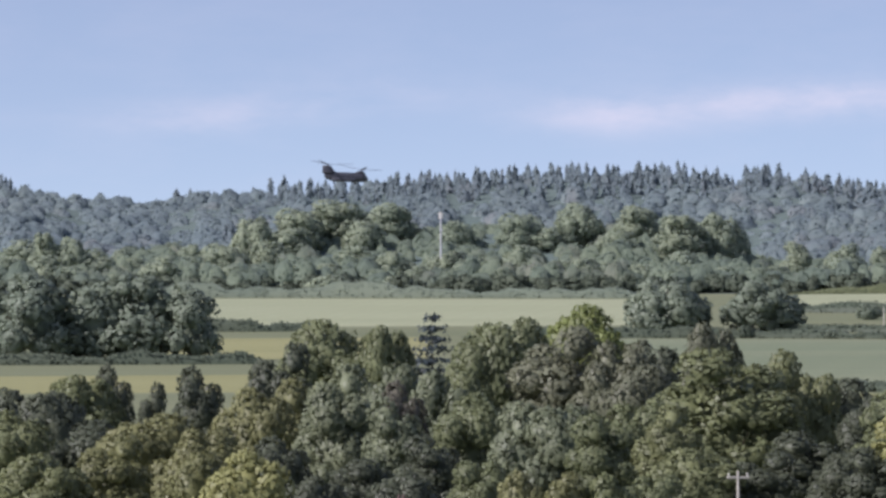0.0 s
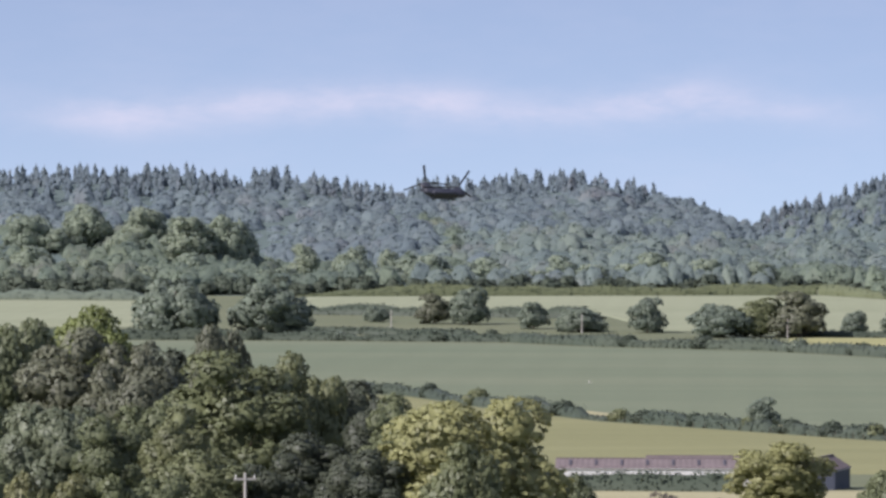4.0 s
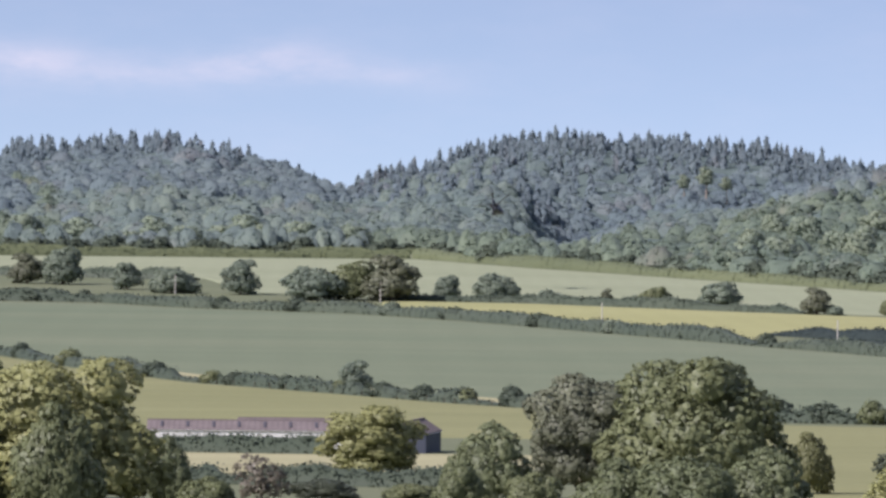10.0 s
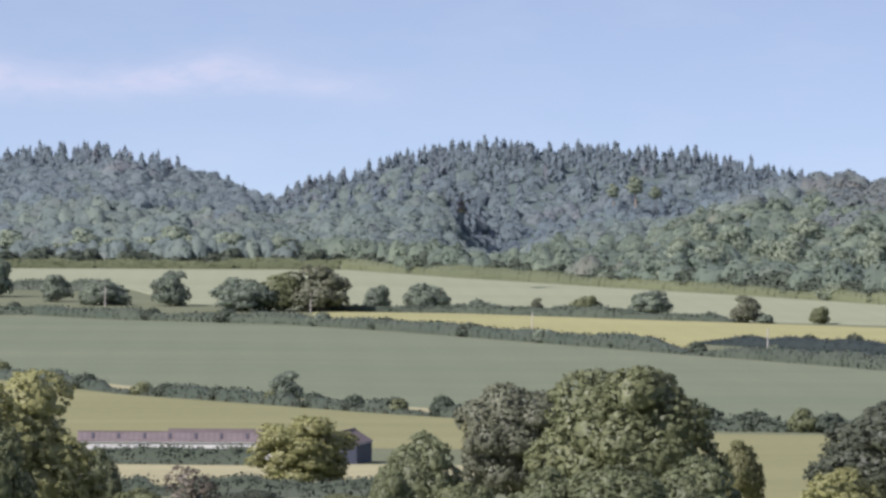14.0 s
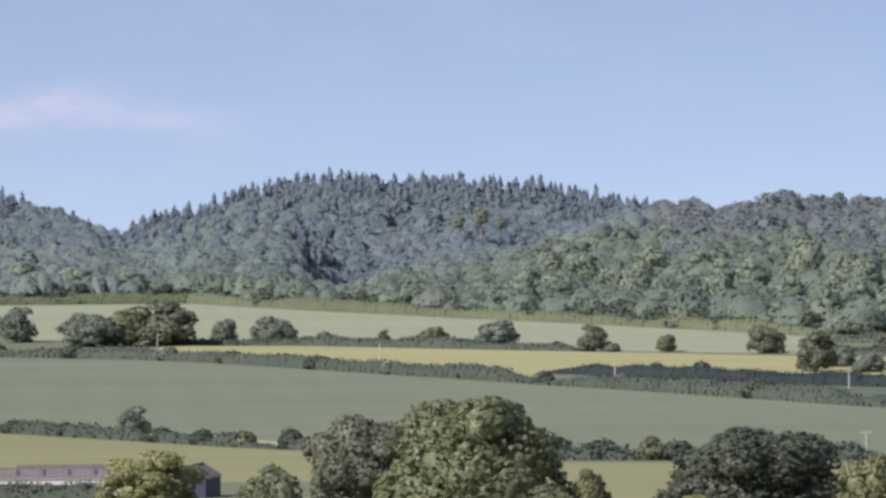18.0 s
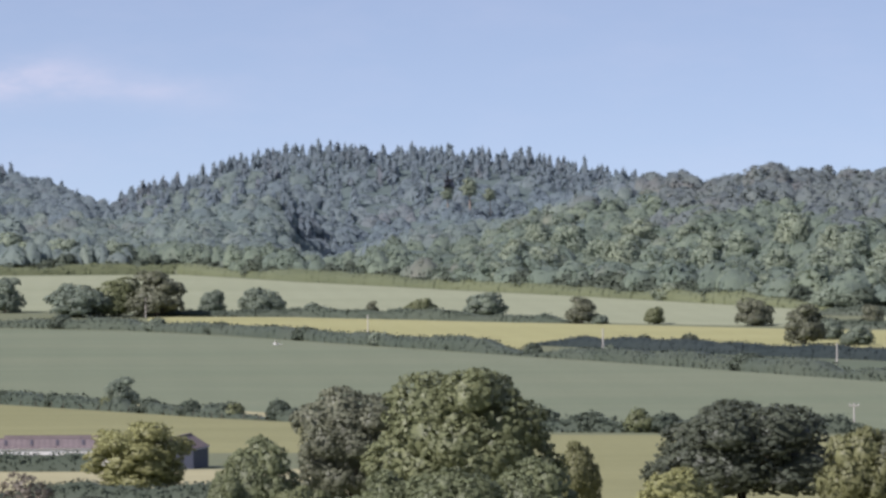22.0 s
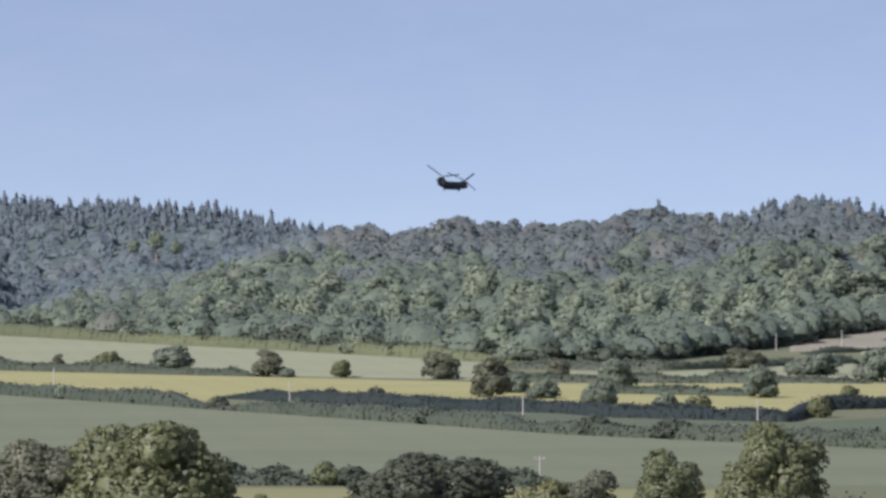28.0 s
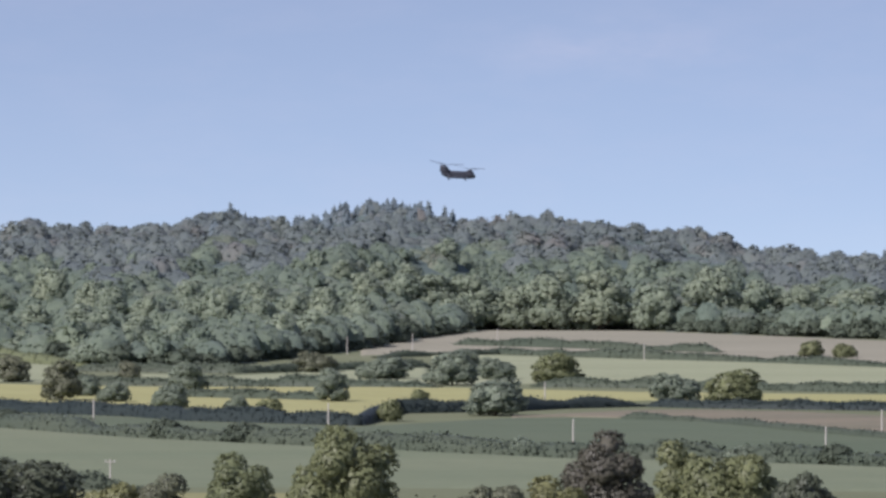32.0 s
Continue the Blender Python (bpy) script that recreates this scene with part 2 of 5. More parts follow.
def ease(t):
    t = np.clip(t, 0, 1)
    return 0.45 * t + 0.55 * t * t * (3 - 2 * t)


def ridge(a, r, rows, far, foot_rows):
    foot = along(foot_rows, a)
    top = far * np.tan(np.radians(along(rows, a) - TREE_SHADE))
    low = valley(np.minimum(r, foot))
    rise = low + (top - low) * ease((r - foot) / (far - foot))
    return np.where(r > far, top - (r - far) * (0.06 if far > 2900 else 0.2), rise)


def land(a, r):
    """Height of the ground at a bearing in degrees and a distance."""
    a, r = np.asarray(a, float), np.asarray(r, float)
    z = valley(r)
    for rows, far, foot in ((RIDGE_FAR, 2950, FAR_FOOT), (RIDGE_RIGHT, 2660, FOOT), (RIDGE_LEFT, 2540, FOOT)):
        z = np.maximum(z, np.where(r > along(foot, a), ridge(a, r, rows, far, foot), -99))
    # gullies and hummocks on the wooded slopes
    rough = 3.2 * np.sin(a * 2.3 + r * .006) * np.sin(r * .013 - a * .9) + 2 * np.sin(a * 4.7 - r * .011) * np.cos(r * .019 + a)
    z = z + rough * np.clip((r - along(FOOT, a) - 40) / 160, 0, 1) * np.clip((3000 - r) / 200, .35, 1)
    return z + EYE[2]


def spot(a, r, up=0.0):
    """The place on the ground at a bearing and a distance."""
    b = math.radians(a)
    return Vector((math.sin(b) * r, math.cos(b) * r, float(land(a, r)) + up))


def face_normals(verts, tris):
    a, b, c = verts[tris[:, 0]], verts[tris[:, 1]], verts[tris[:, 2]]
    return unit(np.cross(b - a, c - a))


def mesh_of(name, verts, polys, material, smooth=False, tone=None, normals=None):
    """A mesh from arrays: polys is a list of integer arrays, each n x 3 or n x 4. Normals, one a vertex, round off the leaves' shading."""
    if normals is not None:
        smooth = True
        polys = [np.where((np.sum(face_normals(verts, p) * normals[p].sum(1), 1) < 0)[:, None], p[:, ::-1], p) for p in polys]
    me = bpy.data.meshes.new(name)
    me.vertices.add(len(verts))
    me.vertices.foreach_set("co", np.asarray(verts, np.float32).ravel())
    loops = np.concatenate([p.ravel() for p in polys]).astype(np.int32)
    sizes = np.concatenate([np.full(len(p), p.shape[1]) for p in polys]).astype(np.int32)
    me.loops.add(len(loops))
    me.loops.foreach_set("vertex_index", loops)
    me.polygons.add(len(sizes))
    me.polygons.foreach_set("loop_start", np.concatenate([[0], np.cumsum(sizes)[:-1]]).astype(np.int32))
    me.polygons.foreach_set("loop_total", sizes)
    me.polygons.foreach_set("use_smooth", np.full(len(sizes), smooth))
    me.update(calc_edges=True)
    me.validate()
    if normals is not None:
        me.normals_split_custom_set_from_vertices(normals.tolist())
    if tone is not None:
        me.attributes.new("tone", "FLOAT", "POINT").data.foreach_set("value", np.asarray(tone, np.float32))
    if material:
        me.materials.append(material)
    return me


def sheet(name, grid_xyz, material, wrap=False):
    """A quad sheet over an m x n grid of points."""
    m, n = grid_xyz.shape[:2]
    idx = np.arange(m * n).reshape(m, n)
    if wrap:
        idx = np.vstack([idx, idx[:1]])
    q = np.stack([idx[:-1, :-1], idx[1:, :-1], idx[1:, 1:], idx[:-1, 1:]], -1).reshape(-1, 4)
    return new(name, mesh_of(name, grid_xyz.reshape(-1, 3), [q[:, ::-1]], material, True))


def polar(a, r, z):
    b = np.radians(a)
    return np.stack([np.sin(b) * r, np.cos(b) * r, z], -1)


def build_ground():
    a = np.concatenate([np.arange(-16, 20, 0.125), np.arange(20, 344, 4.0)])
    r = np.concatenate([[.4, 3, 10, 25, 45, 70, 100, 140, 180, 220, 260], np.arange(300, 3100, 20), [3200, 3400, 3800, 4300, 4900]])
    A, R = np.meshgrid(a, r, indexing="ij")
    bearing = np.where(A > 180, A - 360, A)
    ob = sheet("ground", polar(A, R, land(np.clip(bearing, -16, 18), R)), crop("meadow_grass", (0.165, 0.187, 0.106), (0.225, 0.234, 0.137)), wrap=True)
    bm = bmesh.new()
    bm.from_mesh(ob.data)
    bm.verts.ensure_lookup_table()
    hub = bm.faces.new([bm.verts[i * len(r)] for i in range(len(a))])
    hub.normal_update()
    if hub.normal.z < 0:
        hub.normal_flip()
    bm.to_mesh(ob.data)
    bm.free()
    ob.data.materials.append(plain("woodland_floor", (.12, .155, .14), 0.95, 0.1, scale=.2))
    mid_r = (R[:, :-1] + R[:, 1:]) / 2
    wooded = mid_r > along(FOOT, np.clip(bearing, -16, 18))[:, :-1] - 2
    ob.data.polygons.foreach_set("material_index", np.append(wooded.astype(np.int32).ravel(), 0).astype(np.int32))
    tagged(ob, "rolling farmland of dry summer grass below wooded hills", "ground", kind="structure")


def field(label, a0, a1, near, far, material, height=0.35):
    """A standing crop between two field edges, each given as rows of bearing and distance."""
    a = np.arange(a0, a1 + 0.01, 0.05)
    lo, hi = along(near, a), along(far, a)
    t = np.linspace(0, 1, 26)
    R = lo[:, None] + (hi - lo)[:, None] * t[None]
    A = np.repeat(a[:, None], len(t), 1)
    Z = land(A, R) + height
    Z[:, 0] -= height + 0.3
    Z[:, -1] -= height + 0.3
    Z[0] -= height + 0.3
    Z[-1] -= height + 0.3
    return tagged(sheet("field", polar(A, R, Z), material), label, "field", kind="structure")


def offset(rows, d):
    return [(a, r + d) for a, r in rows]


LANE_HEDGE = [(-14, 1800), (-5.5, 1768), (-2.5, 1741), (-1.5, 1690), (.4, 1636), (1.6, 1563), (3.1, 1455), (4.9, 1347), (7, 1240), (8.9, 1153), (10.8, 1105), (13.7, 1037), (16.3, 1010), (18, 980)]
LOW_HEDGE = [(-9, 1380), (-3.64, 1206), (-2.8, 1130), (-1.5, 1052), (.1, 996), (1.4, 947), (2.3, 920), (5.3, 860), (8.3, 852), (18, 840)]
TREE_HEDGE = [(-6, 1960), (-4.1, 1912), (-2.5, 1865), (-.9, 1843), (1, 1798), (2.3, 1790), (3.6, 1756), (5.3, 1706), (7.8, 1631), (9.5, 1560)]
DARK_HEDGE = [(4.9, 1450), (6.2, 1395), (7.5, 1340), (8.9, 1300), (9.5, 1268), (11.4, 1232), (11.8, 1330), (13.1, 1350), (13.7, 1378), (14.6, 1400)]


def build_fields():
    green = crop("young_green_crop", (0.188, 0.222, 0.137), (0.240, 0.262, 0.164), rows=.02)
    blue = crop("blue_green_crop", (0.124, 0.157, 0.099), (0.158, 0.183, 0.118), rows=.02)
    pale = crop("ripening_barley", (0.313, 0.338, 0.206), (0.377, 0.396, 0.252), rows=.03)
    gold = crop("ripe_barley", (0.370, 0.361, 0.160), (0.435, 0.419, 0.195), rows=.03)
    straw = crop("cut_straw", (0.390, 0.364, 0.201), (0.480, 0.443, 0.253))
    brown = crop("bare_stubble", (0.300, 0.287, 0.211), (0.385, 0.361, 0.269), rows=.03)
    olive = crop("grazed_pasture", (0.250, 0.251, 0.116), (0.325, 0.317, 0.153))
    headland = crop("rough_headland", (0.174, 0.173, 0.116), (0.313, 0.260, 0.190), patch=.03)
    field("wide field of young green crop between two hedges", -8.5, 17.8, offset(LOW_HEDGE, 8), offset(LANE_HEDGE, -5), green)
    field("yellow-green pasture behind the long barn", -9, 11, [(-9, 770), (3.25, 765), (3.4, 425), (11, 425)], offset(LOW_HEDGE, -7), olive)
    field("pale cut straw in front of the barn", -3.6, 3.2, [(-4, 560), (3.2, 560)], [(-4, 690), (3.2, 684)], straw)
    field("pale ripening barley below the wooded hill", -4.9, 8.2, [(-4.9, 2080), (-1.4, 2010), (-.9, 1860), (1, 1806), (3.6, 1764), (5.3, 1714), (8.2, 1640)], offset(FOOT, -22), pale)
    field("pale barley strip at the foot of the broad wood", -12.2, -6.4, [(-12.2, 1900), (-6.4, 1900)], offset(FOOT, -95), pale)
    field("green ley beyond the near wood", -12, -9, [(-12, 1530), (-9, 1530)], [(-12, 1790), (-9, 1790)], olive)
    field("yellow stubble strip behind the near wood", -14.5, -10, [(-14.5, 1230), (-10, 1230)], [(-14.5, 1370), (-10, 1370)], olive)
    field("golden barley between the lane hedge and a line of trees", .6, 17.8, [(.6, 1650), (1.6, 1578), (3.1, 1470), (4.8, 1372), (4.95, 1462), (6.2, 1407), (7.5, 1352), (8.9, 1312), (9.5, 1280), (11.4, 1244), (11.8, 1380), (13.2, 1392), (14.7, 1460), (17.8, 1450)],
          [(.6, 1780), (1, 1790), (2.3, 1782), (3.6, 1748), (5.3, 1698), (7.8, 1622), (9, 1600), (11.4, 1605), (12.04, 1605), (14.57, 1545), (17.8, 1520)], gold)
    field("blue-green crop along the lane hedge", 5, 17.8, offset(LANE_HEDGE, 8), [(5, 1356), (6.2, 1383), (7.5, 1328), (8.9, 1288), (9.5, 1256), (11.4, 1220), (13.1, 1294), (13.8, 1300), (14.57, 1290), (15.34, 1268), (16.3, 1208), (17.8, 1132)], blue)
    field("rough brown headland beside the green crop", 13.1, 17.8, [(13.1, 1296), (13.8, 1306), (14.57, 1296), (15.34, 1275), (16.3, 1215), (17.8, 1140)], [(13.1, 1300), (13.74, 1325), (14.57, 1360), (15.34, 1365), (16.3, 1355), (17.8, 1310)], headland)
    for a0, a1 in ((-1.75, -1.1), (.35, .65), (1.5, 2.15), (2.55, 2.8)):
        field("bare sandy gateway behind a gap in the low hedge", a0, a1, offset(LOW_HEDGE, 5), offset(LOW_HEDGE, 34), straw, .45)
    field("pale barley on the far side of the valley", 12.2, 17.8, [(12.2, 1640), (14.57, 1640), (17.8, 1560)], [(12.2, 1990), (13.4, 1960), (16, 1900), (17.8, 1850)], pale)
    field("pale ley under the hanging wood", 8.8, 12.2, [(8.8, 1640), (12.2, 1600)], [(8.8, 1760), (10, 1740), (12.2, 1850)], pale)
    field("bare brown hillside field below the wood", 11.4, 17.8, [(11.4, 1960), (13, 2020), (15.5, 1950), (17.8, 1860)], [(11.4, 2030), (12.8, 2310), (14.5, 2315), (17.8, 2150)], brown)


# ---- leaves ----
ICO = None


def ico(level):
    global ICO
    if ICO is None:
        ICO = {}
        for k in (1, 2, 3):
            bm = bmesh.new()
            bmesh.ops.create_icosphere(bm, subdivisions=k, radius=1)
            bm.verts.ensure_lookup_table()
            ICO[k] = np.array([v.co[:] for v in bm.verts]), np.array([[v.index for v in f.verts] for f in bm.faces])
            bm.free()
    return ICO[level]


def unit(v):
    return v / np.maximum(np.linalg.norm(v, axis=-1, keepdims=True), 1e-9)


def cards(rng, points, normals, size, jitter=0.55):
    """Small folded leaf sprays at points, facing roughly along the normals."""
    n = len(points)
    nm = unit(normals + rng.normal(0, jitter, (n, 3)))
    side = unit(np.cross(nm, rng.normal(0, 1, (n, 3))))
    up = np.cross(nm, side)
    s = size * rng.uniform(0.6, 1.35, (n, 1))
    fold = nm * s * rng.uniform(-.35, .1, (n, 1))
    v = np.stack([points - up * s * .55, points + side * s * .45 + fold, points + up * s * .62, points - side * s * .42 + fold], 1)
    f = np.arange(n * 4).reshape(n, 4)
    return v.reshape(-1, 3), f


def sprigs(rng, points, normals, size, jitter=0.35):
    """Single three-cornered sprays, for trees far away."""
    n = len(points)
    nm = unit(normals + rng.normal(0, jitter, (n, 3)))
    side = unit(np.cross(nm, rng.normal(0, 1, (n, 3))))
    up = np.cross(nm, side)
    s = size * rng.uniform(0.7, 1.35, (n, 1))
    v = np.stack([points - up * s * .5 - side * s * .5, points - up * s * .4 + side * s * .55, points + up * s * .65], 1)
    return v.reshape(-1, 3), np.arange(n * 3).reshape(n, 3)


def crown(rng, width, height, base, boughs, size, per=5, flat=.6, cover=3.9, low=.7, leaf=.95, heart=.68, lift=0.0, fine=2, rough=(.8, 1.08), puff=1.0):
    """A domed crown: bulging boughs round a shaded heart, each bough set with flat tufts of leaf sprays. Returns vertices, triangles and normals."""
    mid = base + (height - base) * .4
    k = np.arange(boughs) + .5
    zz = 1 - (1 + low) * k / boughs
    t = k * 2.399963 + rng.uniform(0, 6.28)
    flat_r = np.sqrt(np.maximum(0, 1 - zz * zz))
    d = unit(np.stack([np.cos(t) * flat_r, np.sin(t) * flat_r, zz], 1) + rng.normal(0, .13, (boughs, 3)))
    rb = width * .72 / math.sqrt(boughs) * rng.uniform(.7, 1.35, boughs)
    env = np.stack([np.full(boughs, width * .5), np.full(boughs, width * .5), np.where(d[:, 2] > 0, height - mid, mid - base)], 1)
    c = d * np.maximum(env * rng.uniform(.78, 1.06, (boughs, 1)) - rb[:, None] * np.array([.9, .9, .8]), 0) + np.array([0, 0, mid])
    # the last bough is the heart of the crown
    reach = np.concatenate([rb[:, None] * np.array([1, 1, .85]), [[width * .29, width * .29, (height - base) * .34]]])
    c = np.concatenate([c, [[0, 0, base + (height - base) * .46]]])
    d = np.concatenate([d, [[0, 0, .3]]])
    iv, it = ico(fine)
    V, T, N, nv = [], [], [], 0
    for b in range(boughs + 1):
        hv = c[b] + iv * reach[b] * heart * (1 + rng.normal(0, .07, (len(iv), 1)))
        V.append(hv)
        T.append(it + nv)
        N.append(unit(iv + d[b] * .5 + np.array([0, 0, lift])))
        nv += len(iv)
    P, D, K = [], [], []
    for b in range(boughs + 1):
        n = max(8, int(cover * reach[b, 0] * reach[b, 2] / .85 / size ** 2))
        q = unit(rng.normal(0, 1, (n, 3)) + d[b] * .45 + np.array([0, 0, .2]))
        p = c[b] + q * reach[b] * rng.uniform(*rough, (n, 1))
        keep = (q[:, 2] > -.7) & (p[:, 2] > base)
        for o in range(boughs + 1):
            if o != b:
                keep &= np.linalg.norm((p - c[o]) / reach[o], axis=1) > .9
        P.append(p[keep])
        D.append(unit(q[keep] + d[b] * .2))
        K.append(rng.uniform(.65, 1.3, int(keep.sum())))
    p, q, grow = (np.repeat(np.concatenate(x), per, axis=0) for x in (P, D, K))
    grow = (grow * size)[:, None]
    about = unit(rng.normal(0, 1, p.shape) + q * .7 + np.array([0, 0, .45]))
    v, tri = sprigs(rng, p + about * grow * puff * np.array([1, 1, flat]), about + np.array([0, 0, .25]), size * leaf, .35)
    face = np.repeat(face_normals(v, tri), 3, axis=0)
    about, q = np.repeat(about, 3, axis=0), np.repeat(q, 3, axis=0)
    face = face * np.sign(np.sum(face * (about + q), 1, keepdims=True) + 1e-9)
    V.append(v)
    T.append(tri + nv)
    N.append(unit(face * .2 + about * .42 + q * .9 + np.array([0, 0, lift])))
    return np.concatenate(V), np.concatenate(T), np.concatenate(N)


def tube(bm, a, b, ra, rb, sides=7):
    a, b = Vector(a), Vector(b)
    turn = (b - a).to_track_quat("Z", "Y")
    rings = []
    for p, r in ((a, ra), (b, rb)):
        rings.append([bm.verts.new(p + turn @ Vector((math.cos(t) * r, math.sin(t) * r, 0))) for t in np.linspace(0, 2 * math.pi, sides, endpoint=False)])
    for i in range(sides):
        bm.faces.new((rings[0][i], rings[0][(i + 1) % sides], rings[1][(i + 1) % sides], rings[1][i]))
    bm.faces.new(rings[1])
    bm.faces.new(rings[0][::-1])


def part(name, bm, material, parent, label="", smooth=False):
    """Links a bmesh as one mesh object under a thing or a part."""
    me = bpy.data.meshes.new(name)
    bmesh.ops.recalc_face_normals(bm, faces=bm.faces)
    bm.to_mesh(me)
    bm.free()
    if smooth:
        me.polygons.foreach_set("use_smooth", np.ones(len(me.polygons), bool))
    if material:
        me.materials.append(material)
    ob = new(name, me)
    ob.parent = parent
    if label:
        ob["label"] = label
    return ob


def trunk_bm(rng, height, base, thick, spread):
    bm = bmesh.new()
    tube(bm, (0, 0, -.6), (0, 0, base * .9), thick, thick * .75, 9)
    tube(bm, (0, 0, base * .85), (rng.uniform(-.3, .3), rng.uniform(-.3, .3), height * .72), thick * .75, thick * .2, 8)
    for i in range(6):
        t = i * 1.05 + rng.uniform(-.3, .3)
        z = base * rng.uniform(.8, 1.0) + i * height * .05
        tube(bm, (0, 0, z), (math.cos(t) * spread * .62, math.sin(t) * spread * .62, z + height * rng.uniform(.14, .3)), thick * .42, thick * .1, 6)
    return bm


MODELS = {}


def tree_model(key, seed, width, height, base, boughs, size, per=5, flat=.6, cover=3.9, low=.7, leaf=.95, heart=.68):
    rng = np.random.default_rng(seed)
    v, t, nm = crown(rng, width, height, base, boughs, size, per, flat, cover, low, leaf, heart)
    MODELS[key] = (mesh_of("crown", v, [t], LEAF["oak"], normals=nm), trunk_bm(rng, height, base + height * .12, width * .028 + .08, width * .5), width, height)


def fir_model(key, seed, width, height, tiers, per_tier, size, droop=.25, loose=.15, taper=.8):
    """A conifer: whorls of drooping boughs round a straight stem."""
    rng = np.random.default_rng(seed)
    P, N = [], []
    for i in range(tiers):
        u = (i + .5) / tiers
        z = height * (.1 + .88 * u)
        reach = width * .5 * (1 - u) ** taper + .05
        n = max(6, int(per_tier * (1 - u * .8)))
        ang = rng.uniform(0, 2 * math.pi, n)
        k = np.sqrt(rng.uniform(.03, 1, n))
        bough = 1 + .3 * np.sin(ang * 5 + i * 2)
        P.append(np.stack([np.cos(ang) * reach * k * bough, np.sin(ang) * reach * k * bough, z - k * reach * droop + rng.normal(0, size * loose, n)], 1))
        N.append(np.stack([np.cos(ang) * .5, np.sin(ang) * .5, np.full(n, .9)], 1))
    v, q = cards(rng, np.concatenate(P), np.concatenate(N), size, .4)
    bm = bmesh.new()
    tube(bm, (0, 0, -.5), (0, 0, height * .97), width * .035 + .05, .03, 8)
    MODELS[key] = (mesh_of("crown", v, [q], LEAF["pine"]), bm, width, height)


TRUNKS = {}


def plant(key, a, r, width, height, leaf, label, group, rz, category="tree", name="tree", sink=0.0):
    """A tree of one of the models, grown to its own width and height."""
    me, bm, w, h = MODELS[key]
    if key not in TRUNKS:
        TRUNKS[key] = bpy.data.meshes.new("trunk")
        bm.to_mesh(TRUNKS[key])
        TRUNKS[key].materials.append(PINE_BARK if key == "pine" else BARK)
    root = new(name)
    root.matrix_basis = Matrix.LocRotScale(spot(a, r, -sink), Euler((0, 0, rz)), (width / w, width / w, height / h))
    for nm, data in (("trunk", TRUNKS[key]), ("crown", me)):
        ob = new(nm, data)
        ob.parent = root
        if nm == "crown":
            ob.material_slots[0].link = "OBJECT"
            ob.material_slots[0].material = LEAF[leaf]
    return tagged(root, label, category, group)


def build_models():
    tree_model("near_a", 1, 15, 16, -.6, 18, .4, low=.8)
    tree_model("near_b", 2, 14, 18, -.6, 22, .39, low=.8)
    tree_model("near_c", 3, 16, 13, -.6, 17, .42, flat=.5, low=.8)
    tree_model("near_d", 4, 12, 17, -.6, 20, .36, low=.8)
    tree_model("near_e", 12, 13, 14, -.6, 26, .38, flat=.45, low=.8)
    tree_model("bush", 5, 9, 6, -.5, 13, .3)
    tree_model("bush_b", 13, 8, 7, -.5, 16, .28)
    tree_model("mid_a", 6, 14, 12, -2, 13, .72)
    tree_model("mid_b", 7, 12, 13, -2, 16, .66)
    tree_model("mid_c", 8, 16, 10, -2, 14, .72)
    tree_model("mid_d", 16, 16, 11, -2, 18, .72)
    tree_model("far_a", 31, 14, 13, -1.5, 10, 1.0, 4)
    tree_model("far_b", 32, 12, 14, -1.5, 12, .9, 4)
    tree_model("far_c", 33, 16, 11, -1.5, 11, 1.05, 4)
    tree_model("pine", 43, 8, 20, 8, 9, .8, 4, low=.4)
    tree_model("thorn", 41, 6, 5, -.3, 15, .3, 4, cover=1.9, heart=.35)
    tree_model("shrub", 9, 7, 4, -.8, 8, .55)
    fir_model("cedar", 10, 11, 22, 16, 300, .6, -.1, .35, .42)


# ---- woods ----
def dome(rng):
    """A tree of the closed canopy far off: uneven heads pressed together into one crown."""
    iv, it = ico(2)
    n = int(rng.integers(5, 9))
    k = np.arange(n) + .5
    t, up = k * 2.399963 + rng.uniform(0, 6), 1 - .95 * k / n
    heads = unit(np.stack([np.cos(t) * np.sqrt(1 - up * up), np.sin(t) * np.sqrt(1 - up * up), up], 1) + rng.normal(0, .2, (n, 3)))
    bulk = rng.uniform(.5, 1.2, n)
    size = np.array([.5, .5, .62])

    def swell(d):
        return .72 + .28 * np.max(np.clip((d @ heads.T - .6) / .4, 0, 1) ** .6 * bulk, axis=1, keepdims=True)

    d = unit(iv)
    shell = swell(d) * d * size * (1 + rng.normal(0, .045, (len(d), 1))) + np.array([0, 0, .38])
    faces = it[d[it].mean(1)[:, 2] > -.1]
    used = np.unique(faces)
    remap = np.full(len(iv), -1)
    remap[used] = np.arange(len(used))
    q = unit(rng.normal(0, 1, (110, 3)) + np.array([0, 0, .3]))
    q = q[q[:, 2] > -.1]
    v, f = sprigs(rng, swell(q) * q * size * rng.uniform(.98, 1.05, (len(q), 1)) + np.array([0, 0, .38]), q, .105, .2)
    lean = np.concatenate([d[used], np.repeat(q, 3, axis=0)])
    wild = np.concatenate([rng.normal(0, .3, (len(used), 3)), np.repeat(rng.normal(0, .15, q.shape), 3, axis=0)])
    nearest = heads[np.argmax(lean @ heads.T, axis=1)]
    return np.concatenate([shell[used], v]), np.concatenate([remap[faces], f + len(used)]), unit(lean + (lean - nearest) * .5 + np.array([0, 0, .75]) + wild)


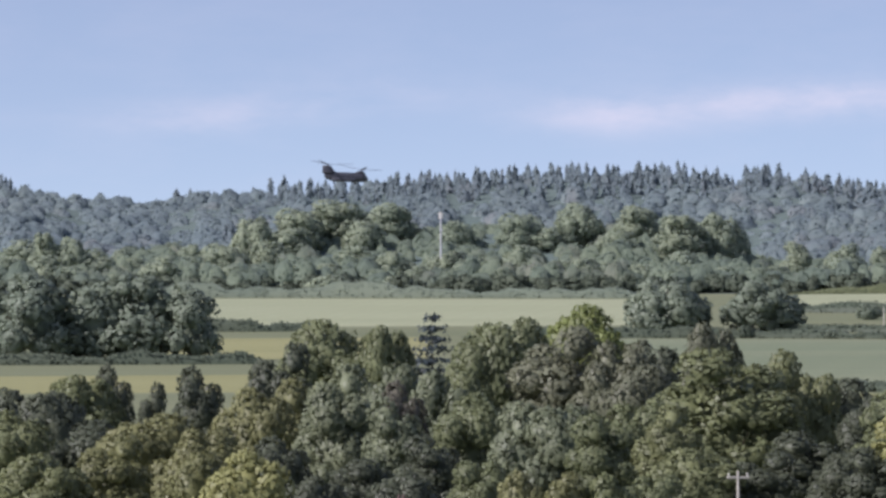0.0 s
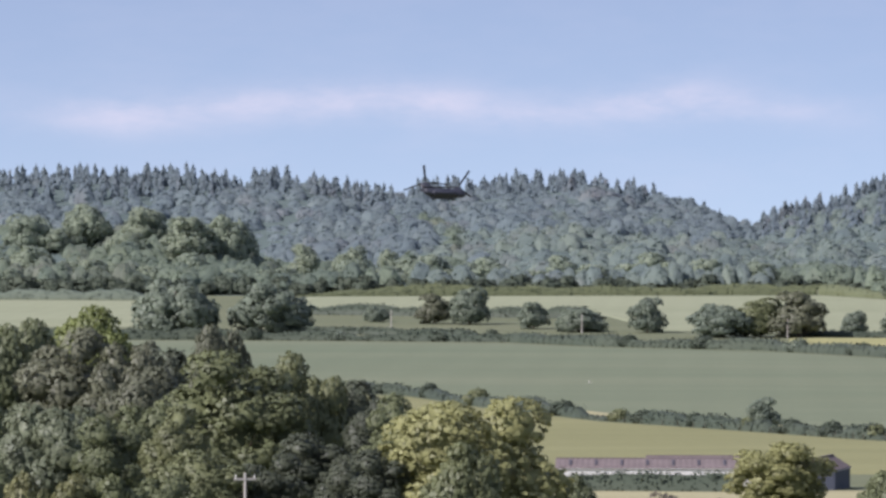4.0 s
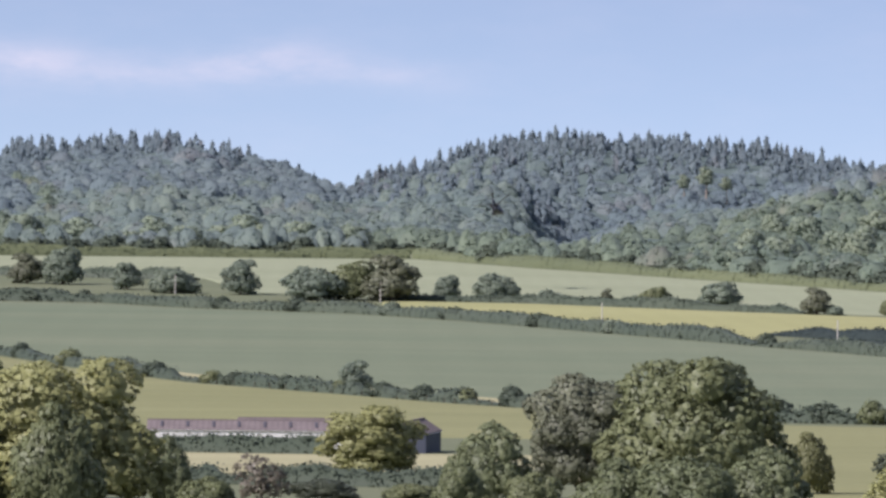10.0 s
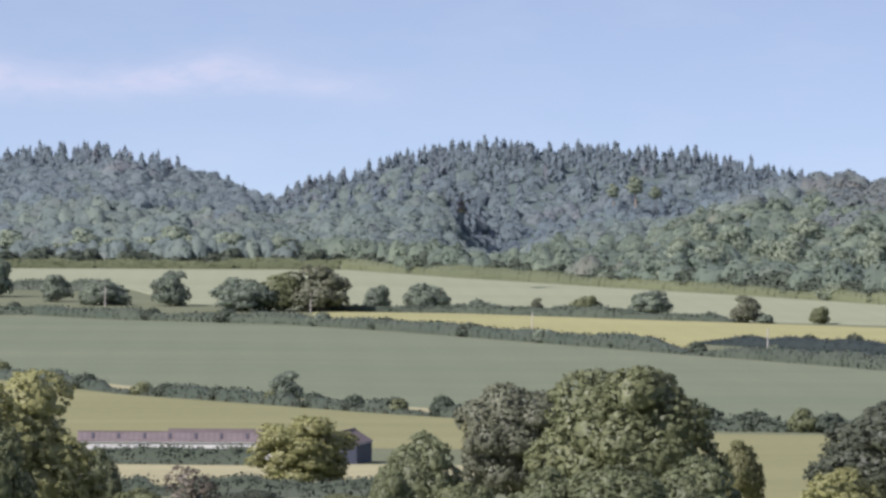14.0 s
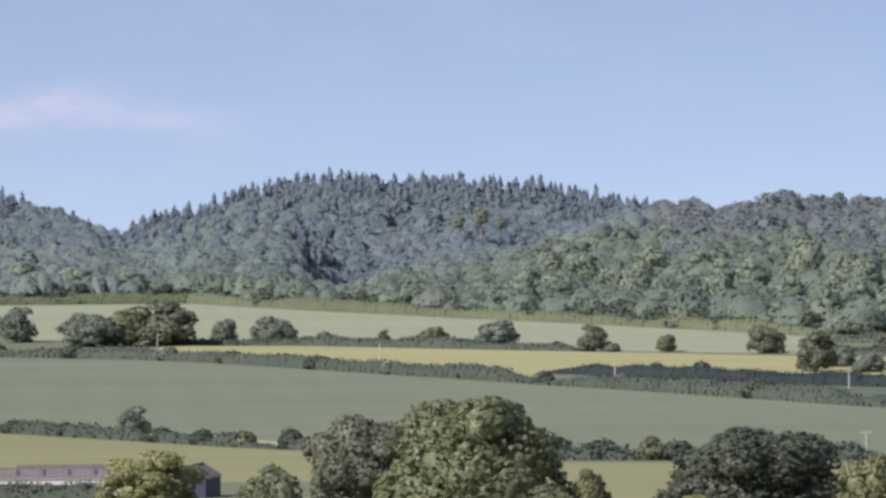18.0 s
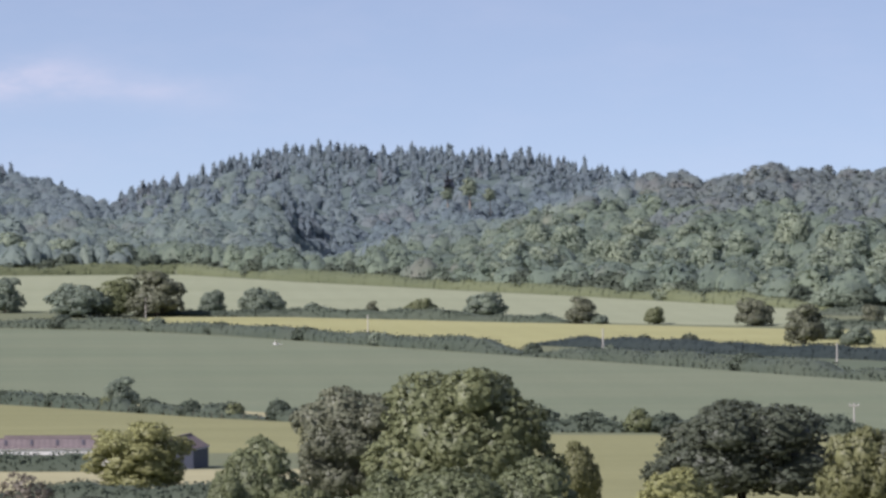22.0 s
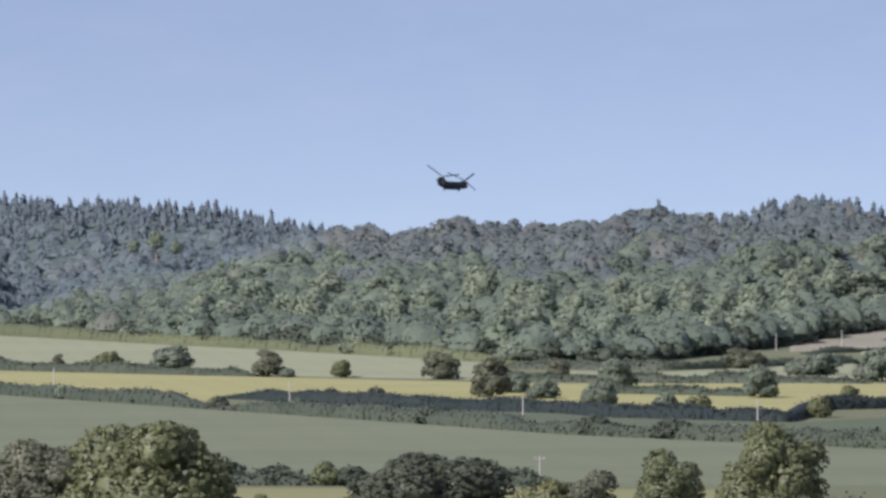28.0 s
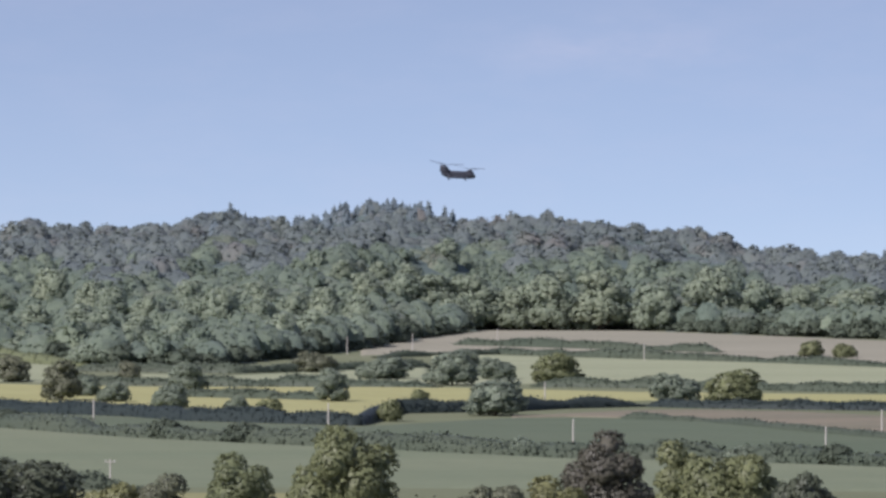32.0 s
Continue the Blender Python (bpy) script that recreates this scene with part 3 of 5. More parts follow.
def wood_templates():
    """A few light tree shapes for the far woods, about a metre across and high: vertices, triangles, normals."""
    broad = [crown(np.random.default_rng(100 + k), 1, 1, .02, (6, 7, 8)[k % 3], .095, 3, .55, 2.4, .55, 1.15, .97, .75, 1, (.9, 1.05), .7) for k in range(12)]
    soft = [dome(np.random.default_rng(130 + k)) for k in range(14)]
    fir = []
    for s in range(5):
        rng = np.random.default_rng(200 + s)
        P, N = [], []
        for i in range(9):
            u = i / 9
            n = int(11 - 8 * u)
            t = rng.uniform(0, 6.28, n)
            k = np.sqrt(rng.uniform(.1, 1, n))
            w = .5 * (1 - u) ** .85
            P.append(np.stack([np.cos(t) * w * k, np.sin(t) * w * k, .18 + u * .8 - k * w * .12], 1))
            N.append(np.stack([np.cos(t), np.sin(t), np.full(n, .8)], 1))
        v, q = sprigs(rng, np.concatenate(P), np.concatenate(N), .2)
        spike = np.array([[-.13, 0, .15], [.13, -.05, .15], [0, .13, .15], [0, 0, 1.05], [-.3, -.1, .1], [.3, -.1, .1], [0, .3, .1]])
        tri = np.array([[0, 1, 3], [1, 2, 3], [2, 0, 3], [4, 5, 3], [5, 6, 3], [6, 4, 3]])
        V = np.concatenate([spike, v])
        fir.append((V, np.concatenate([tri, q + 7]), unit(V * np.array([1, 1, 0]) * 1.6 + np.array([0, 0, .8]) + rng.normal(0, .12, V.shape))))
    return broad, soft, fir


def forest(name, label, templates, a, r, width, height, material, rng, sunk=5.5):
    V, T, S, N, nv = [], [], [], [], 0
    shade = rng.beta(1.2, 1.6, len(a))
    # sunk into the slope so gaps between crowns stay shallow and less dark
    root = 1 + sunk * np.clip((r - along(FOOT, a)) / 120, 0, 1)
    pos = polar(a, r, land(a, r) - root)
    turn = rng.uniform(0, 6.28, len(a))
    pick = rng.integers(0, len(templates), len(a))
    for i in range(len(a)):
        v, t, n = templates[pick[i]]
        c, s = math.cos(turn[i]), math.sin(turn[i])
        w = np.empty_like(v)
        w[:, 0] = (v[:, 0] * c - v[:, 1] * s) * width[i] + pos[i, 0]
        w[:, 1] = (v[:, 0] * s + v[:, 1] * c) * width[i] + pos[i, 1]
        w[:, 2] = v[:, 2] * height[i] + pos[i, 2]
        V.append(w)
        N.append(np.stack([n[:, 0] * c - n[:, 1] * s, n[:, 0] * s + n[:, 1] * c, n[:, 2]], 1))
        T.append(t + nv)
        S.append(np.full(len(w), shade[i]))
        nv += len(w)
    ob = new(name, mesh_of(name, np.concatenate(V), [np.concatenate(T)], material, tone=np.concatenate(S), normals=np.concatenate(N)))
    return tagged(ob, label, "woodland", kind="stuff")


def build_woods():
    rng = np.random.default_rng(7)
    broad, soft, fir = wood_templates()
    A, R = [], []
    r = 1830.0
    while r < 3010:
        step = math.degrees(10.6 / r)
        a = np.arange(-15, 18.6, step)
        a = a + rng.uniform(-.42, .42, len(a)) * step
        A.append(a)
        R.append(r + rng.uniform(-6, 6, len(a)))
        r += 10.6
    A, R = np.concatenate(A), np.concatenate(R)
    foot = along(FOOT, A)
    # only trees whose tops show in the camera's view; hidden ones are dropped
    z = land(A, R)
    keep = R > foot
    angle = (z + 14 - EYE[2]) / R
    ahead = np.full(len(A), -9.0)
    order = np.argsort(R)
    bins = ((A + 16) / .15).astype(int)
    best = np.full(bins.max() + 1, -9.0)
    for i in order:
        if not keep[i]:
            continue
        ahead[i] = best[bins[i]]
        best[bins[i]] = max(best[bins[i]], angle[i] - 11.0 / R[i])
    keep &= ((A < 6.2) & (R > 2480)) | (A < 2) | (rng.uniform(0, 1, len(A)) < .9)
    keep &= angle + np.where((A > 1.6) & (A < 5.5), 20.0, 11.0) / R > ahead
    A, R = A[keep], R[keep]
    big = np.array([noise.noise(Vector((a * 1.7, r * .012, 3.0))) for a, r in zip(A, R)])
    near_top = (R - along(FOOT, A)) / (np.where(A > 6.4, 2680, 2950) - along(FOOT, A))
    pick = rng.uniform(-.6, .6, len(A))
    # trees above the nearer spur's crest, coloured dark to stand in for shade
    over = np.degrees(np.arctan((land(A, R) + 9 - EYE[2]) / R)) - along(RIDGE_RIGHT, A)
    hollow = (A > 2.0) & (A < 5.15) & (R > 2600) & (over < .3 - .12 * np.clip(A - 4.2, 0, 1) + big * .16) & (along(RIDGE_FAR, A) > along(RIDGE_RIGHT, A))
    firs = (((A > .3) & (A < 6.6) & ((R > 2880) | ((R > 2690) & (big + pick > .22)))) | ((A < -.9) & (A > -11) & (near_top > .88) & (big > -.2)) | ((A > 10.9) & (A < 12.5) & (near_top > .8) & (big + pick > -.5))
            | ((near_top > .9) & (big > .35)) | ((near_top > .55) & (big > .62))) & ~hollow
    h = rng.uniform(10, 17, len(A)) + big * 4
    w = rng.uniform(7, 13, len(A)) + big * 3
    hf, wf = rng.uniform(11, 20, len(A)) * np.where(A > 10, .85, 1), rng.uniform(8, 12, len(A))
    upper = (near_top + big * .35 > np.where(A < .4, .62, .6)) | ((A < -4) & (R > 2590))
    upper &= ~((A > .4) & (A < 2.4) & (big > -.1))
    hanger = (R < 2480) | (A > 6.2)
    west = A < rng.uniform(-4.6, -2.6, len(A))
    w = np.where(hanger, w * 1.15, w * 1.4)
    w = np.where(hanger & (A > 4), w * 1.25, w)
    # the bluer leaf colours on the further slopes stand in for haze
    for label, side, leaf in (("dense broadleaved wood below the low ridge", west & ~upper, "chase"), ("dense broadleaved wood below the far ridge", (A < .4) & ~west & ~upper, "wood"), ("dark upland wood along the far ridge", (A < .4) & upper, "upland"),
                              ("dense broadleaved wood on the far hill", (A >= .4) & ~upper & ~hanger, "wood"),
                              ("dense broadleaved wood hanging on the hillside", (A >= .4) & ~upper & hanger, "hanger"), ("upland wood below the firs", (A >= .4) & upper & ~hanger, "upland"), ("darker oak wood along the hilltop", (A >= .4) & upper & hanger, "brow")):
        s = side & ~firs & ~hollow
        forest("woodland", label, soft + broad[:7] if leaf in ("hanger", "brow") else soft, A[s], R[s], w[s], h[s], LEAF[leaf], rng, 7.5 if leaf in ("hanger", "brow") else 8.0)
    forest("woodland", "wood in the fold behind the spur, coloured as shaded", soft, A[hollow], R[hollow], w[hollow] * .9, h[hollow], LEAF["shaded_fold"], rng, 8.0)
    # scrub and young trees that close the wood's lower edge
    a = np.repeat(np.arange(-14.5, 17.8, .16), 2)
    a = a + rng.uniform(-.08, .08, len(a))
    scrub = along(FOOT, a) + rng.uniform(-6, 14, len(a))
    for label, side in (("scrub along the foot of the far wood", a < .4), ("scrub along the foot of the hanging wood", a >= .4)):
        n = int(side.sum())
        forest("scrub", label, broad, a[side], scrub[side], rng.uniform(8, 15, n), rng.uniform(5, 11, n), LEAF["hedge"], rng)
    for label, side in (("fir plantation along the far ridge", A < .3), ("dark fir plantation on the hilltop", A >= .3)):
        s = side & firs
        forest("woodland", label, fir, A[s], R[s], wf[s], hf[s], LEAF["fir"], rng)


# ---- hedges ----
def hedge(label, rows, a0, a1, height, thick=2.4, size=.7, rough=.4, leaf="hedge", seed=0, gaps=()):
    """A field hedge along a line of bearings and distances, uneven in height."""
    rng = np.random.default_rng(300 + seed)
    n = max(8, int(math.radians(a1 - a0) * 1400 / 1.6))
    a = np.linspace(a0, a1, n)
    r = along(rows, a)
    p = polar(a, r, land(a, r))
    along_dir = unit(np.gradient(p[:, :2], axis=0))
    across = np.stack([-along_dir[:, 1], along_dir[:, 0], np.zeros(n)], 1)
    wave = np.array([noise.noise(Vector((i * .11, seed * 7.3, 0))) + .5 * noise.noise(Vector((i * .37, seed * 3.1, 5))) for i in range(n)])
    hh = height * np.clip(1 + wave * rough * 1.5, .35, 2.0)
    # low where the line begins and ends
    hh *= np.clip((np.minimum(np.arange(n), np.arange(n)[::-1]) + 1) / min(9, n / 14), .2, 1)
    for g0, g1 in gaps:
        hh = np.where((a > g0) & (a < g1), hh * .3, hh)
    ring = [(-.5, -.2), (-.56, .45), (-.3, .92), (.3, .92), (.56, .45), (.5, -.2)]
    g = np.stack([p + across * (u * thick) * rng.uniform(.85, 1.15, (n, 1)) + np.array([0, 0, 1]) * (hh * v)[:, None] for u, v in ring], 1)
    root = tagged(new("hedge"), label, "hedge")
    count = max(2, n // 30)
    cuts = np.linspace(0, n - 1, count + 1).astype(int)
    for k0, k1 in zip(cuts, cuts[1:]):
        s = k1 - k0 + 1
        idx = np.arange(s * 6).reshape(s, 6)
        q = np.stack([idx[:-1, :-1], idx[1:, :-1], idx[1:, 1:], idx[:-1, 1:]], -1).reshape(-1, 4)
        m = s * 26
        i = rng.integers(k0, k1 + 1, m)
        t = rng.uniform(-1, 1, m)
        up = np.where(np.abs(t) > .5, rng.uniform(.05, 1, m), rng.uniform(.8, 1.06, m))
        pts = p[i] + across[i] * (np.clip(t * 1.3, -.6, .6) * thick)[:, None] + np.array([0, 0, 1]) * (hh[i] * up)[:, None]
        pts[:, :2] += along_dir[i] * rng.uniform(-1, 1, (m, 1))
        v, f = cards(rng, pts, across[i] * t[:, None] + np.array([0, 0, .7]), size, .28)
        skin = np.stack([across[k0:k1 + 1] * u * 1.2 + np.array([0, 0, max(.1, w)]) for u, w in ring], 1).reshape(-1, 3)
        tips = np.repeat(across[i] * t[:, None] * .7 + np.array([0, 0, .8]) + rng.normal(0, .25, (m, 3)), 4, axis=0)
        ob = new("section", mesh_of("section", np.concatenate([g[k0:k1 + 1].reshape(-1, 3), v]), [q, f + s * 6], LEAF[leaf], normals=unit(np.concatenate([skin, tips]))))
        ob.parent = root
    return root


def build_hedges():
    hedge("broad overgrown hedge along the lane", LANE_HEDGE, -8.6, 4.9, 3.2, 5, seed=1)
    hedge("broad green hedge between two crops", LANE_HEDGE, 4.95, 17.9, 3.0, 6, seed=2)
    hedge("ragged low hedge above the barn field", LOW_HEDGE, -5.2, 9.0, 2.3, 3, .6, .75, seed=3, gaps=((-1.72, -1.12), (.38, .62), (1.55, 2.1), (2.6, 2.75), (9.0, 9.4)))
    hedge("thin hedge with trees along the barley", TREE_HEDGE, .5, 5.4, 2.9, 3.2, rough=.45, seed=6)
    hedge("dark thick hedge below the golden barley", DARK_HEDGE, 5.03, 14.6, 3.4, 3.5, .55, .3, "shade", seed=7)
    hedge("tall hedge at the foot of the wood", offset(FOOT, -12), -4.9, 8.4, 4.2, 5, leaf="green", seed=8)
    hedge("scrubby hedge in the pale field", [(-12, 1860), (-9.6, 1860)], -11.9, -10.2, 5.5, 6, rough=.7, seed=9)
    hedge("dark hedge under tall field trees", [(-14.5, 1488), (-10, 1480)], -14.4, -10.9, 3.2, 4, seed=10)
    hedge("hedge at the edge of the broad wood", offset(FOOT, -75), -13, -6.5, 5.0, 8, rough=.6, leaf="field", seed=11)
    hedge("clipped hedge beside the long barn", [(-2, 678), (.3, 672)], -1.95, .02, 2.7, 2.2, .35, .1, "hedge", seed=12)
    hedge("straggling hedge below the straw field", [(-2.6, 545), (3, 530)], -2.5, 1.6, 2.0, 2.4, .35, .6, seed=13)
    hedge("hedge across the pale fields", [(12, 1625), (14.57, 1600), (17.8, 1545)], 13.4, 17.8, 3.2, 3, seed=14)
    hedge("hedge rising along the hillside field", [(11.4, 1930), (13, 1985), (15.5, 1905), (17.8, 1830)], 11.6, 17.8, 2.8, 3, seed=15)
    hedge("short hedge in the brown field", [(12.4, 2090), (17, 1960)], 12.5, 15.5, 3.2, 3, seed=16)
    hedge("hedge at the foot of the hanging wood", [(8.2, 1790), (10, 1770), (12.2, 1830)], 8.2, 12.2, 3.4, 4, seed=17)
    hedge("field hedge between strips of barley", [(9.2, 1480), (11.2, 1440)], 9.3, 11.0, 2.8, 3, seed=18)
    hedge("field hedge below the pale ley", [(8.5, 1625), (12.3, 1585)], 8.0, 12.3, 3.0, 3, seed=19)
    hedge("short double hedge on the lane", [(-5.4, 1845), (-2.6, 1800)], -5.3, -2.9, 2.6, 4, seed=20)
    hedge("low hedge on the far side of the lane", [(-5.4, 2060), (-1.4, 1990)], -5.3, -1.5, 4.0, 5, seed=21)
    hedge("dark garden hedge under the trees", [(11, 440), (12.6, 440)], 11.1, 12.6, 6, 3, .4, .2, "dark", seed=22)
    hedge("thin hedge below the brown headland", [(14.4, 1292), (15.34, 1264), (16.3, 1203), (17.8, 1128)], 14.4, 17.8, 1.6, 2, .4, .5, seed=24)
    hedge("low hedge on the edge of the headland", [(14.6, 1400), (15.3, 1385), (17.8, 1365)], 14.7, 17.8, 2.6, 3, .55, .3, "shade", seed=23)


# ---- trees ----
# bearing, distance, width, height, shape, leaves
# some dark-leaved crowns here stand in for shaded gaps between trees
NEAR_WOOD = [
    (-10.09, 590, 16.4, 22.9, "near_a", "green"), (-10.70, 575, 10.4, 19.8, "near_b", "dark"), (-9.52, 585, 9.8, 22.3, "near_c", "green"), (-8.14, 590, 14.8, 23.2, "near_c", "green"),
    (-8.53, 560, 7.8, 20.2, "near_d", "green"), (-7.19, 600, 15.0, 24.7, "near_a", "fresh"), (-7.57, 560, 15.6, 21.4, "near_b", "grey"), (-6.93, 555, 11.6, 21.2, "near_e", "grey"),
    (-6.42, 575, 9.2, 19.8, "near_d", "dark"), (-5.85, 580, 10.5, 22.3, "near_c", "grey"), (-5.66, 500, 18.8, 18.5, "near_b", "oak"), (-5.08, 520, 8.6, 19.1, "near_d", "oak"),
    (-4.73, 525, 8.4, 17.1, "near_e", "oak"), (-4.38, 530, 11.0, 15.6, "near_a", "dark"), (-4.09, 500, 7.6, 14.2, "near_d", "dark"), (-10.03, 470, 9.8, 16.8, "near_b", "silver"),
    (-9.45, 455, 7.0, 14.1, "near_d", "silver"), (-9.34, 500, 6.2, 15.9, "near_d", "copper"), (-9.45, 530, 8.1, 18.4, "near_e", "silver"), (-8.94, 520, 9.4, 17.6, "near_e", "silver"),
    (-8.56, 470, 9.8, 14.2, "near_a", "green"), (-8.65, 540, 8.2, 17.1, "near_d", "green"), (-7.73, 450, 12.5, 13.5, "near_c", "silver"), (-6.77, 460, 11.5, 14.1, "near_e", "green"),
    (-6.65, 530, 11.0, 17.1, "near_a", "grey"), (-7.09, 440, 8.0, 12.6, "near_d", "green"), (-6.29, 450, 8.1, 12.9, "near_b", "oak"), (-10.98, 460, 9.0, 14.8, "near_a", "olive"),
    (-10.47, 500, 7.6, 16.3, "near_d", "olive"), (-11.65, 540, 7.1, 17.7, "near_d", "dark"), (-12.14, 500, 4.1, 15.9, "near_d", "dark"), (-12.61, 560, 5.9, 18.0, "near_d", "dark"),
    (-12.96, 520, 11.6, 16.5, "near_c", "oak"), (-13.53, 480, 13.4, 15.1, "near_c", "dark"), (-13.79, 430, 10.1, 12.8, "near_a", "oak"), (-12.90, 440, 10.4, 11.9, "near_a", "dark"),
    (-12.13, 420, 12.2, 12.5, "near_a", "olive"), (-11.62, 412, 8.0, 12.0, "near_e", "olive"), (-12.61, 400, 7.8, 10.5, "near_b", "olive"), (-11.11, 385, 9.1, 8.5, "bush", "lime"),
    (-11.65, 390, 8.1, 8.5, "bush", "olive"), (-10.73, 425, 6.5, 10.7, "near_d", "dark"), (-10.34, 400, 6.1, 7.6, "bush_b", "dark"), (-5.98, 420, 9.4, 9.3, "near_a", "oak"),
    (-5.27, 425, 8.2, 8.8, "near_b", "dark"), (-4.76, 480, 9.4, 10.7, "near_d", "dark"), (-4.29, 440, 7.4, 8.7, "near_a", "dark"), (-9.01, 430, 7.1, 10.7, "near_d", "dark"),
    (-8.37, 410, 6.9, 8.9, "near_e", "green"), (-9.26, 400, 6.6, 8.0, "bush_b", "dark"), (-7.98, 385, 5.9, 7.0, "bush", "olive"), (-7.47, 385, 5.9, 6.9, "bush", "olive"),
    (-7.00, 385, 5.9, 6.8, "bush", "oak"), (-6.55, 400, 6.6, 7.6, "near_e", "green"), (-9.77, 410, 6.9, 8.9, "near_d", "dark"), (-13.47, 395, 9.4, 9.8, "near_e", "oak"),
    (-14.23, 470, 10.5, 14.2, "near_b", "dark"), (-11.30, 480, 7.4, 12.6, "near_d", "dark"),
]
NEAR_EDGE = [
    (-2.93, 425, 18.6, 13.9, "near_c", "lime"), (-3.83, 480, 8.0, 14.6, "near_d", "green"), (-3.06, 385, 7.6, 9.0, "bush", "oak"), (0.53, 560, 12.2, 9.2, "near_e", "lime"),
    (-1.74, 440, 4.2, 6.2, "bush", "green"), (-3.01, 400, 6.9, 5.6, "bush", "olive"), (-.72, 470, 5.4, 5.0, "thorn", "bramble"), (1.85, 450, 7.8, 7.6, "bush", "green"),
    (-4.0, 420, 7, 9.6, "near_d", "dark"),
]
NEAR_RIGHT = [
    (2.92, 500, 12.4, 12.8, "near_a", "grey"), (4.23, 480, 18.2, 14.8, "near_c", "oak"), (3.35, 400, 7.5, 5.4, "bush", "green"), (4.1, 396, 8.6, 6.5, "bush_b", "green"), (4.95, 402, 8.0, 6.3, "bush", "green"), (5.48, 520, 5.4, 6.2, "bush", "olive"),
    (7.33, 520, 19.6, 11.2, "near_c", "dark"), (8.73, 480, 9.4, 8.0, "bush", "olive"), (6.6, 430, 8.4, 5.2, "bush", "lime"), (9.17, 480, 7.4, 10.0, "near_d", "grey"),
    (10.03, 500, 8.2, 12.0, "near_d", "green"), (11.28, 520, 11.8, 14.5, "near_a", "oak"), (12.85, 470, 8.4, 9.3, "near_e", "grey"), (13.6, 472, 7.8, 9.9, "near_d", "olive"), (14.2, 520, 10.6, 13.8, "near_b", "copper"),
    (15.05, 540, 7.6, 13.2, "near_d", "oak"), (15.65, 500, 12.0, 11.8, "near_c", "oak"), (16.48, 440, 8.2, 9.3, "bush", "dark"),
]
FIELD_TREES = [
    (-6.33, 1832, 33, 21.5, "mid_c", "field"), (-5.24, 1844, 30, 18.9, "mid_d", "field"), (-3.4, 1937, 13, 12.6, "mid_b", "grey"), (-3.0, 1930, 16, 15.6, "mid_a", "field"), (-2.27, 1881, 11.5, 10.9, "mid_b", "field"),
    (-1.75, 1849, 20.6, 9.3, "mid_c", "field"), (-.98, 1842, 13.6, 14.0, "mid_b", "field"), (-.12, 1796, 25, 12.4, "mid_d", "field"), (.26, 1799, 19, 15.1, "mid_a", "oak"), (.72, 1790, 19, 18.0, "mid_b", "grey"),
    (1.35, 1812, 10.1, 9.7, "mid_a", "field"), (1.91, 1810, 17.8, 10.5, "mid_c", "field"), (2.47, 1802, 7, 4.4, "shrub", "field"), (3.16, 1801, 4.8, 5.6, "mid_b", "grey"), (3.7, 1781, 11.3, 7, "mid_d", "oak"),
    (4.43, 1775, 15.8, 9.5, "mid_a", "field"),
]
HEDGE_TREES = [
    (.32, 998, 7.2, 7.0, "mid_b", "field"), (5.53, 1698, 10.8, 9.9, "mid_b", "grey"), (5.74, 1690, 6, 3, "shrub", "field"), (6.35, 1687, 7.2, 6.4, "mid_a", "oak"), (7.49, 1661, 13, 10, "mid_a", "grey"),
    (8.06, 1438, 12.2, 12.8, "mid_b", "grey"), (8.35, 1485, 8.3, 6.6, "mid_a", "field"), (6.25, 1397, 5, 4.1, "shrub", "dark"), (6.76, 1376, 6.4, 4.8, "shrub", "dark"), (8.64, 1426, 10, 6, "mid_d", "field"),
    (8.82, 1684, 7.9, 7.1, "mid_a", "grey"), (9.46, 1554, 12.5, 9.7, "mid_a", "field"), (9.27, 1369, 11.6, 7.3, "mid_c", "field"), (10.03, 1348, 6.3, 4.2, "shrub", "field"), (10.38, 1299, 8.1, 4.6, "shrub", "oak"),
]
FAR_TREES = [
    (11.09, 1431, 10.5, 10.5, "mid_b", "field"), (12.09, 1377, 6.5, 5.7, "mid_b", "oak"), (12.46, 1629, 17.3, 12, "mid_a", "field"), (11.69, 1701, 19, 8, "mid_d", "field"), (13.64, 1648, 17.7, 11, "mid_a", "oak"),
    (12.95, 1314, 16.4, 10.6, "mid_a", "field"), (11.76, 1266, 7.3, 5.9, "mid_c", "oak"), (14.98, 1444, 15.5, 8.7, "mid_d", "field"), (15.63, 1402, 16.3, 11.3, "mid_a", "oak"), (16.51, 1962, 10.1, 7, "mid_a", "oak"),
    (16.89, 1950, 10.4, 6.1, "mid_c", "oak"), (10.92, 1778, 15.9, 7.9, "mid_d", "grey"), (-4.05, 1959, 10.9, 6.6, "mid_c", "field"), (12.95, 1700, 14, 8, "mid_d", "field"), (12.6, 1790, 12, 9, "mid_b", "field"),
]
TALL_CLUMP = [
    (-13.48, 1510, 25.3, 29, "mid_b", "field"), (-12.81, 1519, 25.4, 26.3, "mid_a", "field"), (-12.24, 1516, 26, 27.9, "mid_b", "field"), (-11.73, 1513, 19, 25.3, "mid_b", "field"), (-14, 1524, 22, 26, "mid_a", "field"),
]
